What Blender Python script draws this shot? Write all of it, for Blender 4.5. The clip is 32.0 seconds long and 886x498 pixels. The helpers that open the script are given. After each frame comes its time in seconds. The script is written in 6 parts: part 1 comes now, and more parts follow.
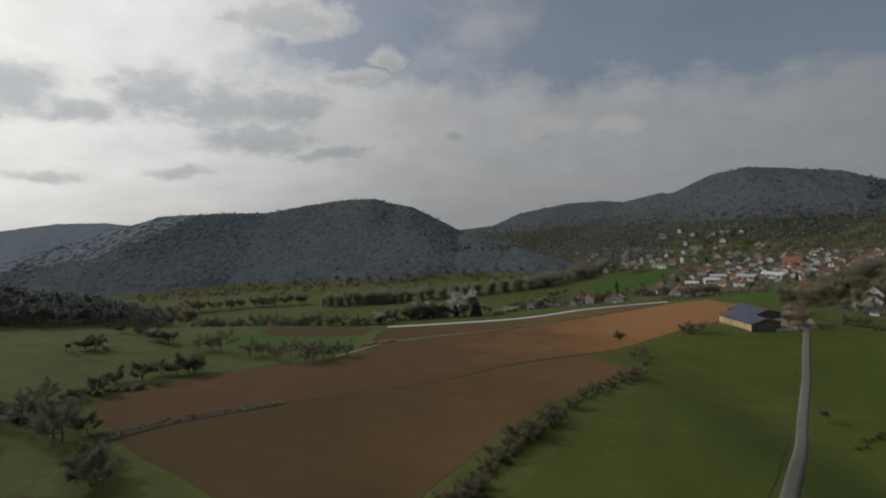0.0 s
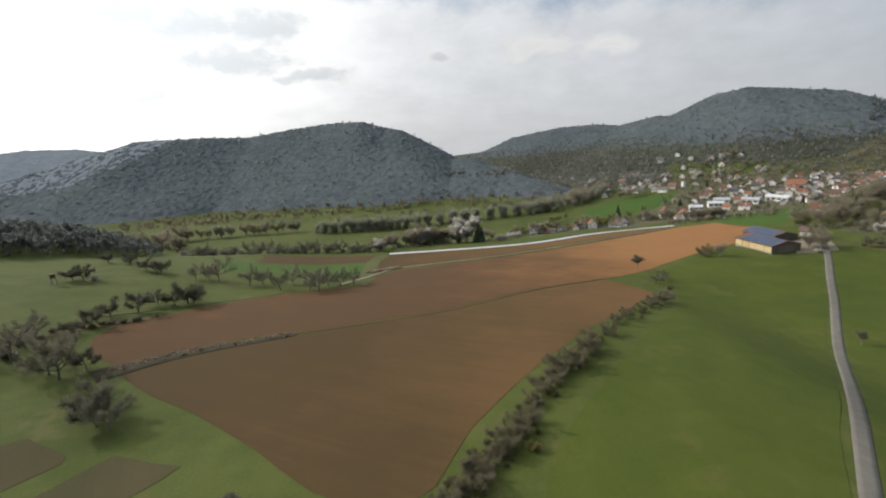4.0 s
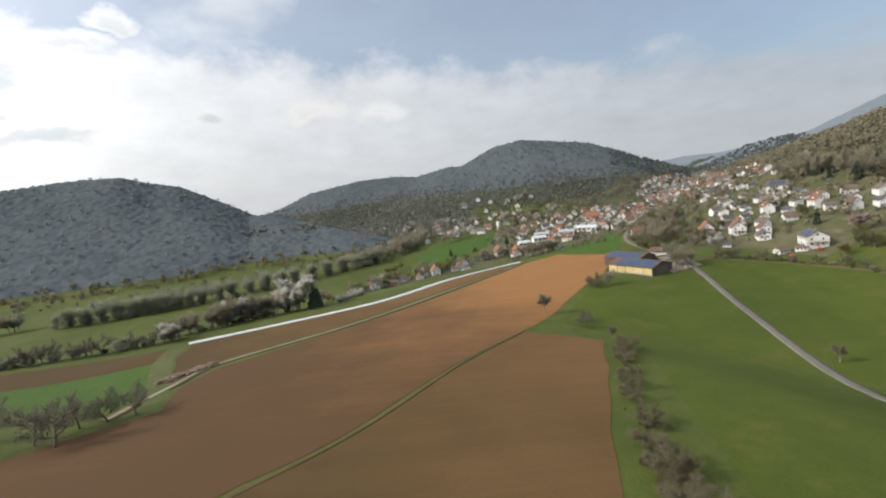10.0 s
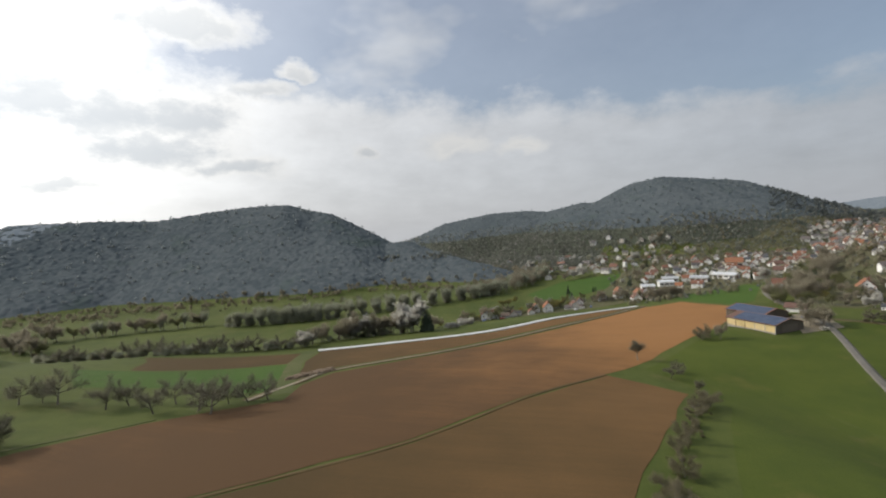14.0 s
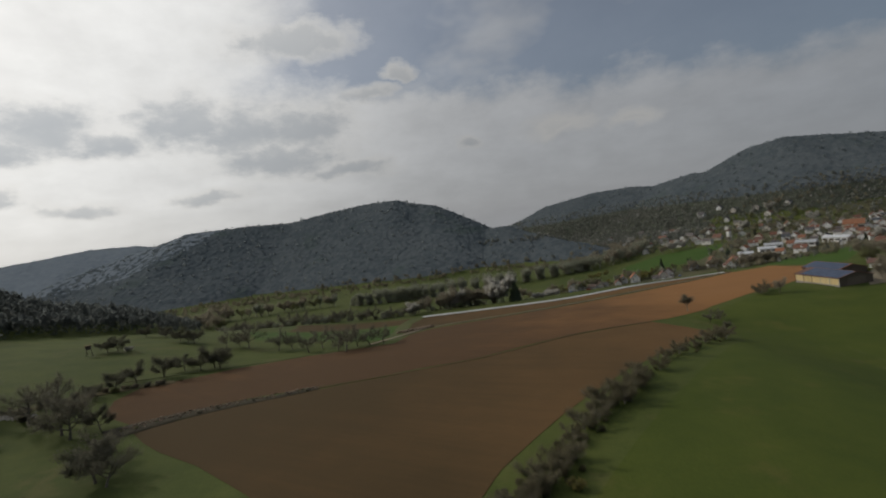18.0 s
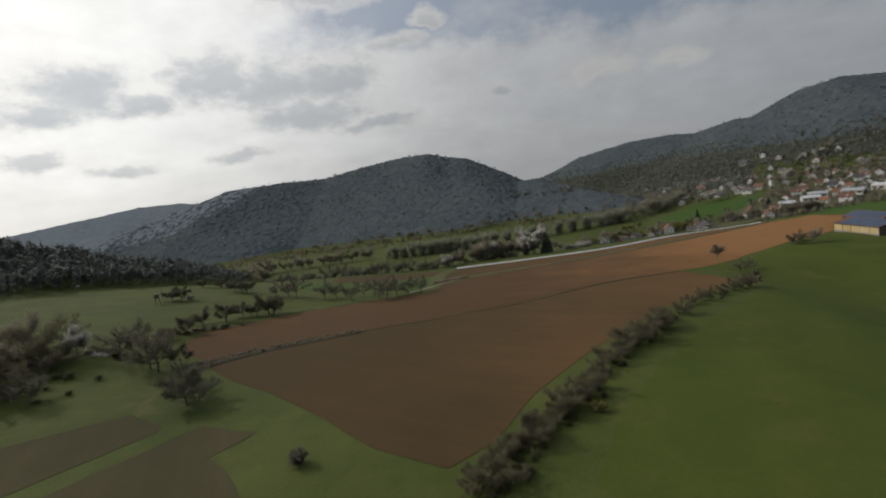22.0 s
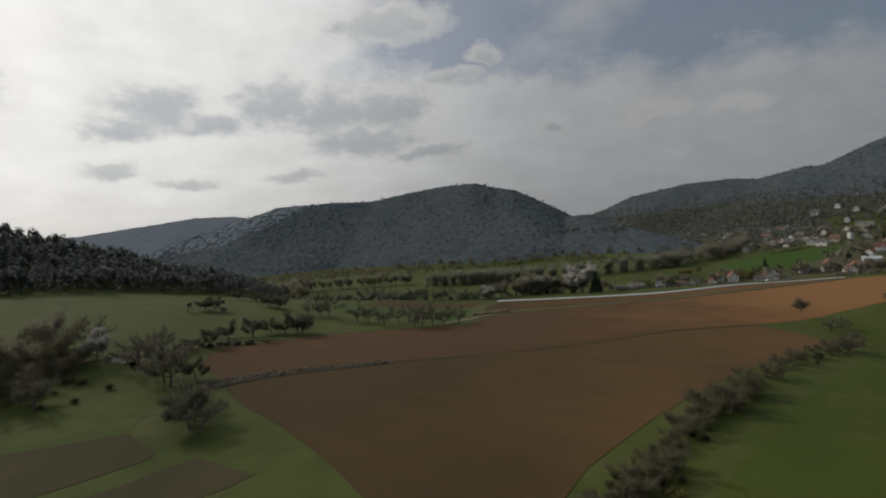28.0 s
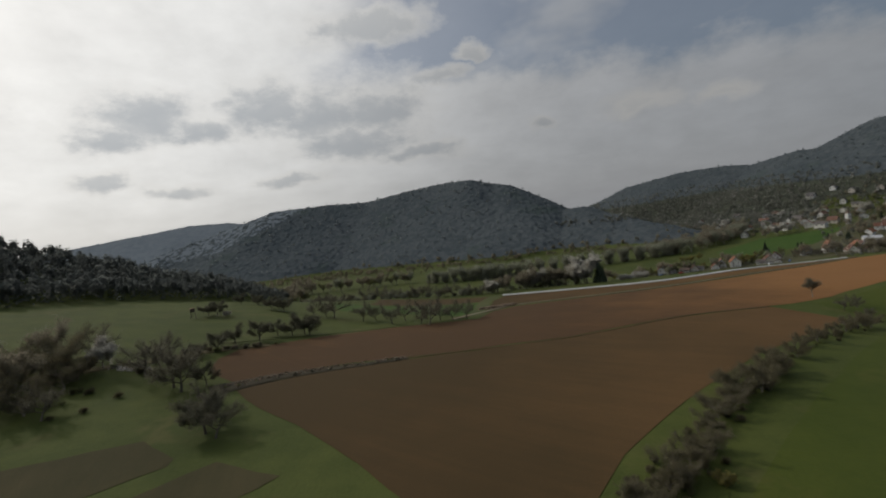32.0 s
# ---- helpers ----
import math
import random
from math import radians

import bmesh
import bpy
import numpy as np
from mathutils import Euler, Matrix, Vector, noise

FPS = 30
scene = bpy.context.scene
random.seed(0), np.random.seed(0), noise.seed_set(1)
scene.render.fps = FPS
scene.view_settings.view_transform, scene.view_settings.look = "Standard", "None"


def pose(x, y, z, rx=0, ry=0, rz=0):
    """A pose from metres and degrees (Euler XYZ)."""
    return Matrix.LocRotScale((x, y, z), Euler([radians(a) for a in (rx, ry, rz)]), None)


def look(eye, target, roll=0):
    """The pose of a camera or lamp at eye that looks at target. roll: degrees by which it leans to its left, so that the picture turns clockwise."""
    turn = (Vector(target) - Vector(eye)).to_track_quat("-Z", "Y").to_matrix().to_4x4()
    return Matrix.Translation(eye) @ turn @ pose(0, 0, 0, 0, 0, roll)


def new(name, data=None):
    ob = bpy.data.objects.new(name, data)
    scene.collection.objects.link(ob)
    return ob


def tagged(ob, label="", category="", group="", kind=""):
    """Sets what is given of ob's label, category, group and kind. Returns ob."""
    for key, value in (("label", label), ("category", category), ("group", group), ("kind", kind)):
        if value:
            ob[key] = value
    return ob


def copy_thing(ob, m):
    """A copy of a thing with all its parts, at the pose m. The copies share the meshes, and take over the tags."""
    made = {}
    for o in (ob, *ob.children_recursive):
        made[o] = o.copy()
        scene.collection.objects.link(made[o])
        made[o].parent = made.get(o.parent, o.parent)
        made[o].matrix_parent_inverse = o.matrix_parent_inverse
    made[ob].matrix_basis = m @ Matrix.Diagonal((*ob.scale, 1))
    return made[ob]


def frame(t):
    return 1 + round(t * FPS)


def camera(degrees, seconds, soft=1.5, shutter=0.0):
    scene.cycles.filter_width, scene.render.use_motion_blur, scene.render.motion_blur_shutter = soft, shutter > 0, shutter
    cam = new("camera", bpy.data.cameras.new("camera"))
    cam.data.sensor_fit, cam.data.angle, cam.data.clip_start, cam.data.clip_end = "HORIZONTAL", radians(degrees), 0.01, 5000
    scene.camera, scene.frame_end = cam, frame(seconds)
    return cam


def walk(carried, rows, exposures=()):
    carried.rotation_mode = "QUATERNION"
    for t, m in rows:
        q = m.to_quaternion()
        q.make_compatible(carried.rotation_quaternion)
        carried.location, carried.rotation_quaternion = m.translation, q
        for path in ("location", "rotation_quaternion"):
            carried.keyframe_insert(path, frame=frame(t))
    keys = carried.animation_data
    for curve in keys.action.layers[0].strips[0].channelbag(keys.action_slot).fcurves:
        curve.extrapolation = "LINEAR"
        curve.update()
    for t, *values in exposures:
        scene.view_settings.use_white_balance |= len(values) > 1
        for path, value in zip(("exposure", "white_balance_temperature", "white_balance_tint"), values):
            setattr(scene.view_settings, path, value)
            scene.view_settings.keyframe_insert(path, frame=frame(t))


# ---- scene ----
# ==== camera ====
cam = camera(86.8, 32.0, soft=2.0)
PATH = [
    (0, (5.34, 0.00, 72.34), (4.97, 99.81, 66.25), -3.51),
    (0.5, (3.01, -0.40, 71.79), (-4.05, 98.86, 61.92), -3.55),
    (1, (0.97, -0.39, 71.37), (-12.60, 97.73, 57.63), -4.56),
    (1.5, (-0.80, 0.23, 71.03), (-7.10, 98.77, 55.22), -4.65),
    (2, (-2.39, 1.55, 70.68), (-4.85, 100.06, 53.69), -4.86),
    (2.5, (-3.85, 3.58, 70.27), (-2.21, 101.87, 51.97), -4.74),
    (4.5, (-9.80, 22.46, 67.54), (-7.85, 120.05, 45.83), -3.32),
    (5, (-12.16, 28.65, 66.51), (-9.30, 126.26, 44.95), -2.70),
    (5.5, (-14.73, 35.09, 65.34), (-12.83, 132.72, 43.77), -2.47),
    (6, (-17.13, 41.97, 64.19), (-19.69, 139.64, 42.90), -3.13),
    (6.5, (-19.78, 48.98, 63.04), (-23.09, 146.66, 41.91), -3.32),
    (7, (-22.29, 56.21, 61.90), (-26.78, 153.96, 41.27), -4.88),
    (7.5, (-24.38, 63.35, 60.93), (-27.10, 161.34, 41.17), -6.01),
    (8, (-25.96, 70.12, 60.19), (-20.51, 168.09, 40.88), -6.39),
    (8.5, (-26.69, 77.79, 59.03), (-10.56, 174.88, 41.37), -5.90),
    (9, (-27.21, 84.72, 57.77), (-4.99, 180.92, 41.92), -6.73),
    (9.5, (-26.48, 91.21, 56.66), (4.43, 185.41, 43.54), -6.87),
    (10, (-24.74, 96.24, 55.99), (18.81, 185.31, 43.00), -6.27),
    (10.5, (-22.13, 99.01, 55.77), (20.93, 188.35, 42.94), -6.04),
    (11, (-19.34, 99.71, 55.83), (18.57, 191.26, 42.40), -5.74),
    (11.5, (-17.05, 98.51, 56.08), (26.73, 187.51, 43.35), -4.68),
    (12, (-15.86, 95.30, 56.50), (29.03, 184.11, 46.68), -3.56),
    (12.5, (-15.49, 91.00, 56.90), (28.03, 180.74, 49.71), -2.17),
    (13, (-15.57, 86.07, 57.35), (22.31, 178.43, 51.48), -1.10),
    (13.5, (-15.46, 80.50, 57.78), (11.82, 176.59, 53.00), -2.28),
    (14, (-15.26, 74.70, 57.99), (2.59, 173.02, 54.18), -3.85),
    (14.5, (-14.77, 68.73, 57.99), (-1.81, 167.84, 54.99), -5.07),
    (15, (-14.17, 62.44, 57.86), (-4.85, 161.96, 54.92), -5.76),
    (15.5, (-13.50, 55.91, 57.59), (-9.88, 155.82, 55.34), -7.21),
    (17.5, (-5.61, 27.81, 53.18), (-16.27, 127.18, 49.74), -8.32),
    (18, (-3.72, 22.75, 53.25), (-8.99, 122.53, 49.10), -7.75),
    (18.5, (-2.10, 18.22, 53.52), (-9.91, 117.83, 49.32), -7.78),
    (19, (-1.01, 14.49, 53.87), (-13.03, 113.66, 49.30), -8.06),
    (19.5, (-0.73, 11.75, 54.12), (-15.94, 110.23, 45.77), -6.88),
    (20, (-1.03, 10.15, 54.26), (-16.91, 108.30, 43.57), -6.59),
    (20.5, (-1.70, 9.65, 54.30), (-17.17, 107.82, 43.27), -6.67),
    (21, (-2.59, 9.97, 54.30), (-15.94, 108.35, 42.32), -7.14),
    (21.5, (-3.56, 10.92, 54.24), (-16.96, 109.24, 41.82), -8.03),
    (22, (-4.48, 12.30, 54.09), (-17.59, 110.59, 41.12), -8.73),
    (22.5, (-5.27, 13.96, 53.86), (-17.58, 112.33, 40.73), -9.30),
    (23, (-5.87, 15.75, 53.54), (-14.41, 114.55, 40.65), -9.40),
    (23.5, (-6.21, 17.56, 53.13), (-14.55, 116.42, 40.66), -8.95),
    (24, (-6.39, 19.24, 52.73), (-16.77, 118.03, 41.23), -8.67),
    (24.5, (-6.47, 20.82, 52.39), (-19.24, 119.44, 41.86), -8.39),
    (25, (-6.50, 22.29, 52.13), (-21.40, 120.68, 42.24), -8.17),
    (25.5, (-6.52, 23.70, 51.88), (-21.70, 122.12, 42.77), -7.69),
    (27.5, (-6.97, 27.38, 51.49), (-25.84, 125.40, 45.46), -5.34),
    (28, (-7.56, 27.71, 51.40), (-28.72, 125.28, 45.77), -4.88),
    (28.5, (-8.34, 27.96, 51.26), (-32.81, 124.72, 44.97), -4.88),
    (29, (-9.18, 28.19, 51.08), (-31.73, 125.42, 44.86), -5.40),
    (29.5, (-9.97, 28.42, 50.90), (-31.35, 125.91, 44.61), -5.77),
    (30, (-10.69, 28.63, 50.71), (-35.07, 125.42, 44.57), -5.99),
    (30.5, (-11.38, 28.83, 50.47), (-36.57, 125.42, 44.54), -6.21),
    (31, (-12.00, 29.03, 50.19), (-33.36, 126.55, 44.41), -6.42),
    (31.5, (-12.51, 29.17, 49.91), (-33.01, 126.88, 44.22), -6.95),
    (32, (-12.95, 29.27, 49.62), (-33.22, 127.01, 43.65), -7.11),
]
# exposure of the film along the way
EXPOSURES = [(0.0, -1.05), (1.0, -0.45), (2.0, -0.3), (2.5, -0.2), (4.5, 0.15), (6.0, 0.25), (7.0, 0.05), (8.0, -0.15), (9.0, -0.05), (10.0, 0.25), (11.0, 0.3), (12.5, 0.25), (14.0, -0.1), (15.5, -0.45),
             (17.5, -1.08), (19.0, -0.84), (20.0, -0.72), (21.0, -0.76), (23.0, -0.86), (25.5, -0.93), (28.0, -1.12), (32.0, -1.12)]
walk(cam, [(t, look(eye, target, roll)) for t, eye, target, roll in PATH], EXPOSURES)

# ==== light ====
SUN_AZ, SUN_EL = -66.0, 33.0        # degrees clockwise from +y, above the horizon
sun_way = Vector((math.sin(radians(SUN_AZ)) * math.cos(radians(SUN_EL)), math.cos(radians(SUN_AZ)) * math.cos(radians(SUN_EL)), math.sin(radians(SUN_EL))))


class Nodes:
    """Short ways to wire a node tree."""

    def __init__(self, tree):
        self.tree = tree
        tree.nodes.clear()

    def add(self, kind, ins=None, **props):
        n = self.tree.nodes.new(kind)
        for k, v in props.items():
            setattr(n, k, v)
        for k, v in (ins or {}).items():
            self.put(n.inputs[k], v)
        return n

    def put(self, socket, v):
        if isinstance(v, bpy.types.NodeSocket):
            self.tree.links.new(v, socket)
        elif isinstance(v, bpy.types.Node):
            self.tree.links.new(v.outputs[0], socket)
        else:
            socket.default_value = v

    def m(self, op, a, b=0.0, c=0.0, clamp=False):
        n = self.add("ShaderNodeMath", operation=op, use_clamp=clamp)
        for i, v in enumerate((a, b, c)):
            self.put(n.inputs[i], v)
        return n.outputs[0]

    def step(self, v, lo, hi, out0=0.0, out1=1.0):
        n = self.add("ShaderNodeMapRange", interpolation_type="SMOOTHSTEP")
        for i, x in enumerate((v, lo, hi, out0, out1)):
            self.put(n.inputs[i], x)
        return n.outputs[0]

    def mix(self, f, a, b):
        n = self.add("ShaderNodeMix", data_type="RGBA")
        for i, x in ((0, f), (6, a), (7, b)):
            self.put(n.inputs[i], (*x, 1.0) if isinstance(x, tuple) and len(x) == 3 else x)
        return n.outputs[2]

    def noise(self, vec, scale, detail=4.0, rough=0.55, out=0):
        return self.add("ShaderNodeTexNoise", {"Vector": vec, "Scale": scale, "Detail": detail, "Roughness": rough}).outputs[out]


def build_sky():
    world = bpy.data.worlds.new("sky")
    scene.world = world
    world.use_nodes = True
    k = Nodes(world.node_tree)
    way = k.add("ShaderNodeTexCoord").outputs["Generated"]
    sep = k.add("ShaderNodeSeparateXYZ", {0: way})
    dx, dy, dz = sep.outputs
    az = k.m("MULTIPLY", k.m("ARCTAN2", dx, dy), 57.29578)
    el = k.m("MULTIPLY", k.m("ARCSINE", dz), 57.29578)
    sky = k.add("ShaderNodeTexSky", sky_type="NISHITA", sun_disc=False, sun_elevation=radians(SUN_EL), sun_rotation=radians(SUN_AZ), air_density=1.0, dust_density=2.5)
    glow = k.add("ShaderNodeVectorMath", {0: way, 1: tuple(sun_way)}, operation="DOT_PRODUCT").outputs["Value"]
    near = k.m("POWER", k.step(glow, 0.15, 1.02), 1.9)
    wide = k.step(glow, -0.65, 0.45)
    flat = k.add("ShaderNodeCombineXYZ", {0: k.m("MULTIPLY", az, 0.1), 1: k.m("MULTIPLY", el, 0.16), 2: 0.0})
    # cells of the sky plane, for the high veil
    lift = k.m("ADD", k.m("MAXIMUM", dz, 0.0), 0.22)
    plane = k.add("ShaderNodeCombineXYZ", {0: k.m("DIVIDE", dx, lift), 1: k.m("DIVIDE", dy, lift), 2: 0.0})
    puffs = k.noise(plane, 2.6, 7.0, 0.58)
    wisps = k.noise(plane, 0.9, 5.0, 0.6)
    ragged = k.noise(flat, 1.6, 9.0, 0.6)
    fine = k.noise(flat, 5.5, 6.0, 0.62)
    warp = k.add("ShaderNodeSeparateColor", {0: k.noise(flat, 2.6, 4.0, 0.5, out=1)}).outputs
    edge = k.m("SUBTRACT", 19.0, k.m("MULTIPLY", k.m("ADD", az, 5.0), 0.11))
    veil = k.step(k.m("ADD", k.m("SUBTRACT", edge, el), k.m("MULTIPLY", k.m("SUBTRACT", ragged, 0.5), 9.0)), -1.5, 4.5)
    high = k.step(wisps, 0.40, 0.66)
    veil = k.m("MAXIMUM", veil, k.m("MULTIPLY", high, 0.75))
    veil = k.m("MAXIMUM", veil, k.step(k.m("ADD", near, k.m("MULTIPLY", k.m("SUBTRACT", puffs, 0.5), 0.7)), 0.30, 0.75))
    veil = k.m("MULTIPLY", k.m("MAXIMUM", veil, 0.3), 0.93)
    tone = k.m("ADD", 0.68, k.m("ADD", k.m("MULTIPLY", ragged, 0.36), k.m("MULTIPLY", puffs, 0.28)))
    veil_colour = k.mix(near, k.mix(wide, (0.37, 0.405, 0.455), (0.68, 0.695, 0.715)), (1.9, 1.89, 1.84))
    veil_colour = k.add("ShaderNodeVectorMath", {0: veil_colour, 1: k.add("ShaderNodeCombineXYZ", {0: tone, 1: tone, 2: tone})}, operation="MULTIPLY").outputs[0]
    # heaps of the cumulus clouds: azimuth, elevation, half width, half height, share of the sunlit kind
    heaps = [(-29.5, 14.4, 6.6, 4.2, 0), (-24.0, 13.3, 8.5, 4.2, 0), (-17.0, 13.4, 6.6, 4.2, 0), (-20.5, 10.2, 9.5, 2.6, 0), (-12.5, 8.6, 6.0, 1.5, 0), (-42.0, 14.0, 6.8, 3.8, 0), (-36.5, 12.6, 4.5, 2.4, 0), (-45.5, 11.8, 4.8, 2.4, 0), (-46.5, 7.8, 3.2, 1.3, 0.2),
             (-40.5, 6.4, 4.2, 1.2, 0.2), (-28.5, 6.8, 4.8, 1.1, 0.2), (1.6, 9.7, 1.7, 1.2, 0.1), (-58.0, 15.0, 6.0, 4.5, 0.1), (12.5, 10.1, 4.4, 1.6, 0.9), (20.7, 9.3, 2.8, 1.2, 0.9), (-5.5, 18.6, 2.6, 1.3, 0.3), (-9.5, 16.6, 4.6, 1.5, 0.3), (-17.0, 22.5, 10.0, 3.0, 0.3)]
    billow = k.noise(flat, 3.4, 8.0, 0.6)
    tatter = k.m("SUBTRACT", k.m("ADD", k.m("MULTIPLY", billow, 0.7), k.m("MULTIPLY", fine, 0.3)), 0.5)
    wa = k.m("ADD", az, k.m("MULTIPLY", k.m("SUBTRACT", warp[0], 0.5), 5.0))
    we = k.m("ADD", el, k.m("MULTIPLY", k.m("SUBTRACT", warp[1], 0.5), 3.0))
    body = shine = None
    for a0, e0, w, h, lit_share in heaps:
        u = k.m("DIVIDE", k.m("SUBTRACT", wa, a0), w)
        v = k.m("DIVIDE", k.m("SUBTRACT", we, e0), h)
        # flat below, heaped above
        vv = k.m("MULTIPLY", v, k.step(v, -0.3, 0.3, 1.3, 1.0))
        far = k.m("SQRT", k.m("ADD", k.m("MULTIPLY", u, u), k.m("MULTIPLY", vv, vv)))
        b = k.m("ADD", k.m("SUBTRACT", 1.0, far), k.m("MULTIPLY", tatter, 1.15))
        top = k.m("MULTIPLY", k.m("ADD", k.m("MULTIPLY", v, 0.35), lit_share), k.step(b, -0.1, 0.4))
        body = b if body is None else k.m("MAXIMUM", body, b)
        shine = top if shine is None else k.m("MAXIMUM", shine, top)
    mask = k.step(body, -0.32, 0.6)
    # thin rims let the sun through, thick middles stay grey
    core = k.step(k.m("ADD", body, k.m("MULTIPLY", k.m("SUBTRACT", fine, 0.5), 0.7)), -0.05, 0.8)
    lit = k.m("ADD", k.m("SUBTRACT", 1.0, core), k.m("MULTIPLY", shine, 0.9), clamp=True)
    dark = k.mix(near, (0.56, 0.58, 0.60), (1.05, 1.10, 1.14))
    bright = k.mix(near, (0.74, 0.735, 0.72), (1.75, 1.73, 1.67))
    cloud_colour = k.mix(lit, dark, bright)
    colour = k.mix(mask, veil_colour, cloud_colour)
    cover = k.m("MAXIMUM", veil, k.m("MULTIPLY", mask, 0.94))
    # thicker air low over the horizon
    low_air = k.step(el, 9.0, -2.0, 0.0, 0.55)
    colour = k.mix(low_air, colour, k.mix(near, (0.50, 0.51, 0.53), (1.45, 1.43, 1.37)))
    cover = k.m("MAXIMUM", cover, low_air)
    clear = k.add("ShaderNodeBackground", {"Color": sky.outputs[0], "Strength": 0.125})
    cloudy = k.add("ShaderNodeBackground", {"Color": colour, "Strength": 1.0})
    both = k.add("ShaderNodeMixShader", {0: cover, 1: clear.outputs[0], 2: cloudy.outputs[0]})
    k.add("ShaderNodeOutputWorld", {0: both.outputs[0]})


build_sky()
sun_data = bpy.data.lights.new("sun", "SUN")
sun_data.energy, sun_data.angle, sun_data.color = 2.0, radians(2.0), (1.0, 0.93, 0.82)
sun = new("sun", sun_data)
sun.matrix_world = look(sun_way * 900, (0, 0, 0))

# ==== materials ====


def material(name, build):
    mat = bpy.data.materials.new(name)
    mat.use_nodes = True
    k = Nodes(mat.node_tree)
    bsdf = k.add("ShaderNodeBsdfPrincipled")
    through_light = build(k, bsdf)
    out = bsdf.outputs[0]
    if through_light and through_light[0] > 0:
        # thin twigs and leaves pass part of the light
        sheer = k.add("ShaderNodeBsdfTranslucent", {"Color": through_light[1]})
        out = k.add("ShaderNodeMixShader", {0: through_light[0], 1: out, 2: sheer.outputs[0]}).outputs[0]
    k.add("ShaderNodeOutputMaterial", {0: out})
    return mat


def bump(k, bsdf, height, strength, distance):
    k.put(bsdf.inputs["Normal"], k.add("ShaderNodeBump", {"Height": height, "Strength": strength, "Distance": distance}).outputs[0])


def place(k):
    return k.add("ShaderNodeNewGeometry").outputs["Position"]


def patchy(name, dark, light, extra=None, scales=(0.012, 0.09, 1.3), rough=0.9, relief=0.3, spread=(0.35, 0.65), share=0.6):
    """Ground cover: a colour that varies over fields, patches and tufts."""

    def build(k, bsdf):
        p = place(k)
        wide, mid, small = (k.noise(p, s, 5.0, 0.6) for s in scales)
        f = k.m("ADD", k.m("MULTIPLY", wide, 0.45), k.m("ADD", k.m("MULTIPLY", mid, 0.35), k.m("MULTIPLY", small, 0.2)))
        c = k.mix(k.step(f, *spread), dark, light)
        if extra:
            c = k.mix(k.m("MULTIPLY", k.step(k.noise(p, scales[1] * 0.6, 6.0, 0.65), 0.55, 0.72), share), c, extra)
        k.put(bsdf.inputs["Base Color"], c)
        k.put(bsdf.inputs["Roughness"], rough)
        k.put(bsdf.inputs["Specular IOR Level"], 0.2)
        bump(k, bsdf, small, relief, 0.6)

    return material(name, build)


def varied(name, colours, rough=0.85, metal=0.0, by="island", grain=3.0, relief=0.25, depth=0.02, spec=0.3, thin=0.0):
    """Colour picked per loose piece or per object, with grain."""

    def build(k, bsdf):
        r = k.add("ShaderNodeNewGeometry").outputs["Random Per Island"] if by == "island" else k.add("ShaderNodeObjectInfo").outputs["Random"]
        ramp = k.add("ShaderNodeValToRGB", {0: r})
        ramp.color_ramp.interpolation = "LINEAR" if by == "island" else "CONSTANT"
        while len(ramp.color_ramp.elements) < len(colours):
            ramp.color_ramp.elements.new(0.5)
        for i, c in enumerate(colours):
            e = ramp.color_ramp.elements[i]
            e.position = i / (max(1, len(colours) - 1) if by == "island" else len(colours))
            e.color = (*c, 1.0)
        p = k.add("ShaderNodeTexCoord").outputs["Object"]
        n = k.noise(p, grain, 5.0, 0.6)
        big = k.noise(p, grain * 0.13, 3.0, 0.5)
        value = k.add("ShaderNodeHueSaturation", {"Color": ramp.outputs[0], "Value": k.m("ADD", 0.62, k.m("ADD", k.m("MULTIPLY", n, 0.38), k.m("MULTIPLY", big, 0.38)))})
        k.put(bsdf.inputs["Base Color"], value.outputs[0])
        k.put(bsdf.inputs["Roughness"], rough)
        k.put(bsdf.inputs["Metallic"], metal)
        k.put(bsdf.inputs["Specular IOR Level"], spec)
        bump(k, bsdf, n, relief, depth)
        if thin:
            # normals are bent up and sunward so that all sprays take even light
            n0 = k.add("ShaderNodeNewGeometry").outputs["Normal"]
            half = k.add("ShaderNodeVectorMath", {0: n0, 1: (0.18, 0.18, 0.18)}, operation="MULTIPLY").outputs[0]
            up = k.add("ShaderNodeVectorMath", {0: half, 1: (-0.3, 0.1, 0.9)}, operation="ADD").outputs[0]
            k.put(bsdf.inputs["Normal"], k.add("ShaderNodeVectorMath", {0: up}, operation="NORMALIZE").outputs[0])
        return (thin, value.outputs[0])

    return material(name, build)


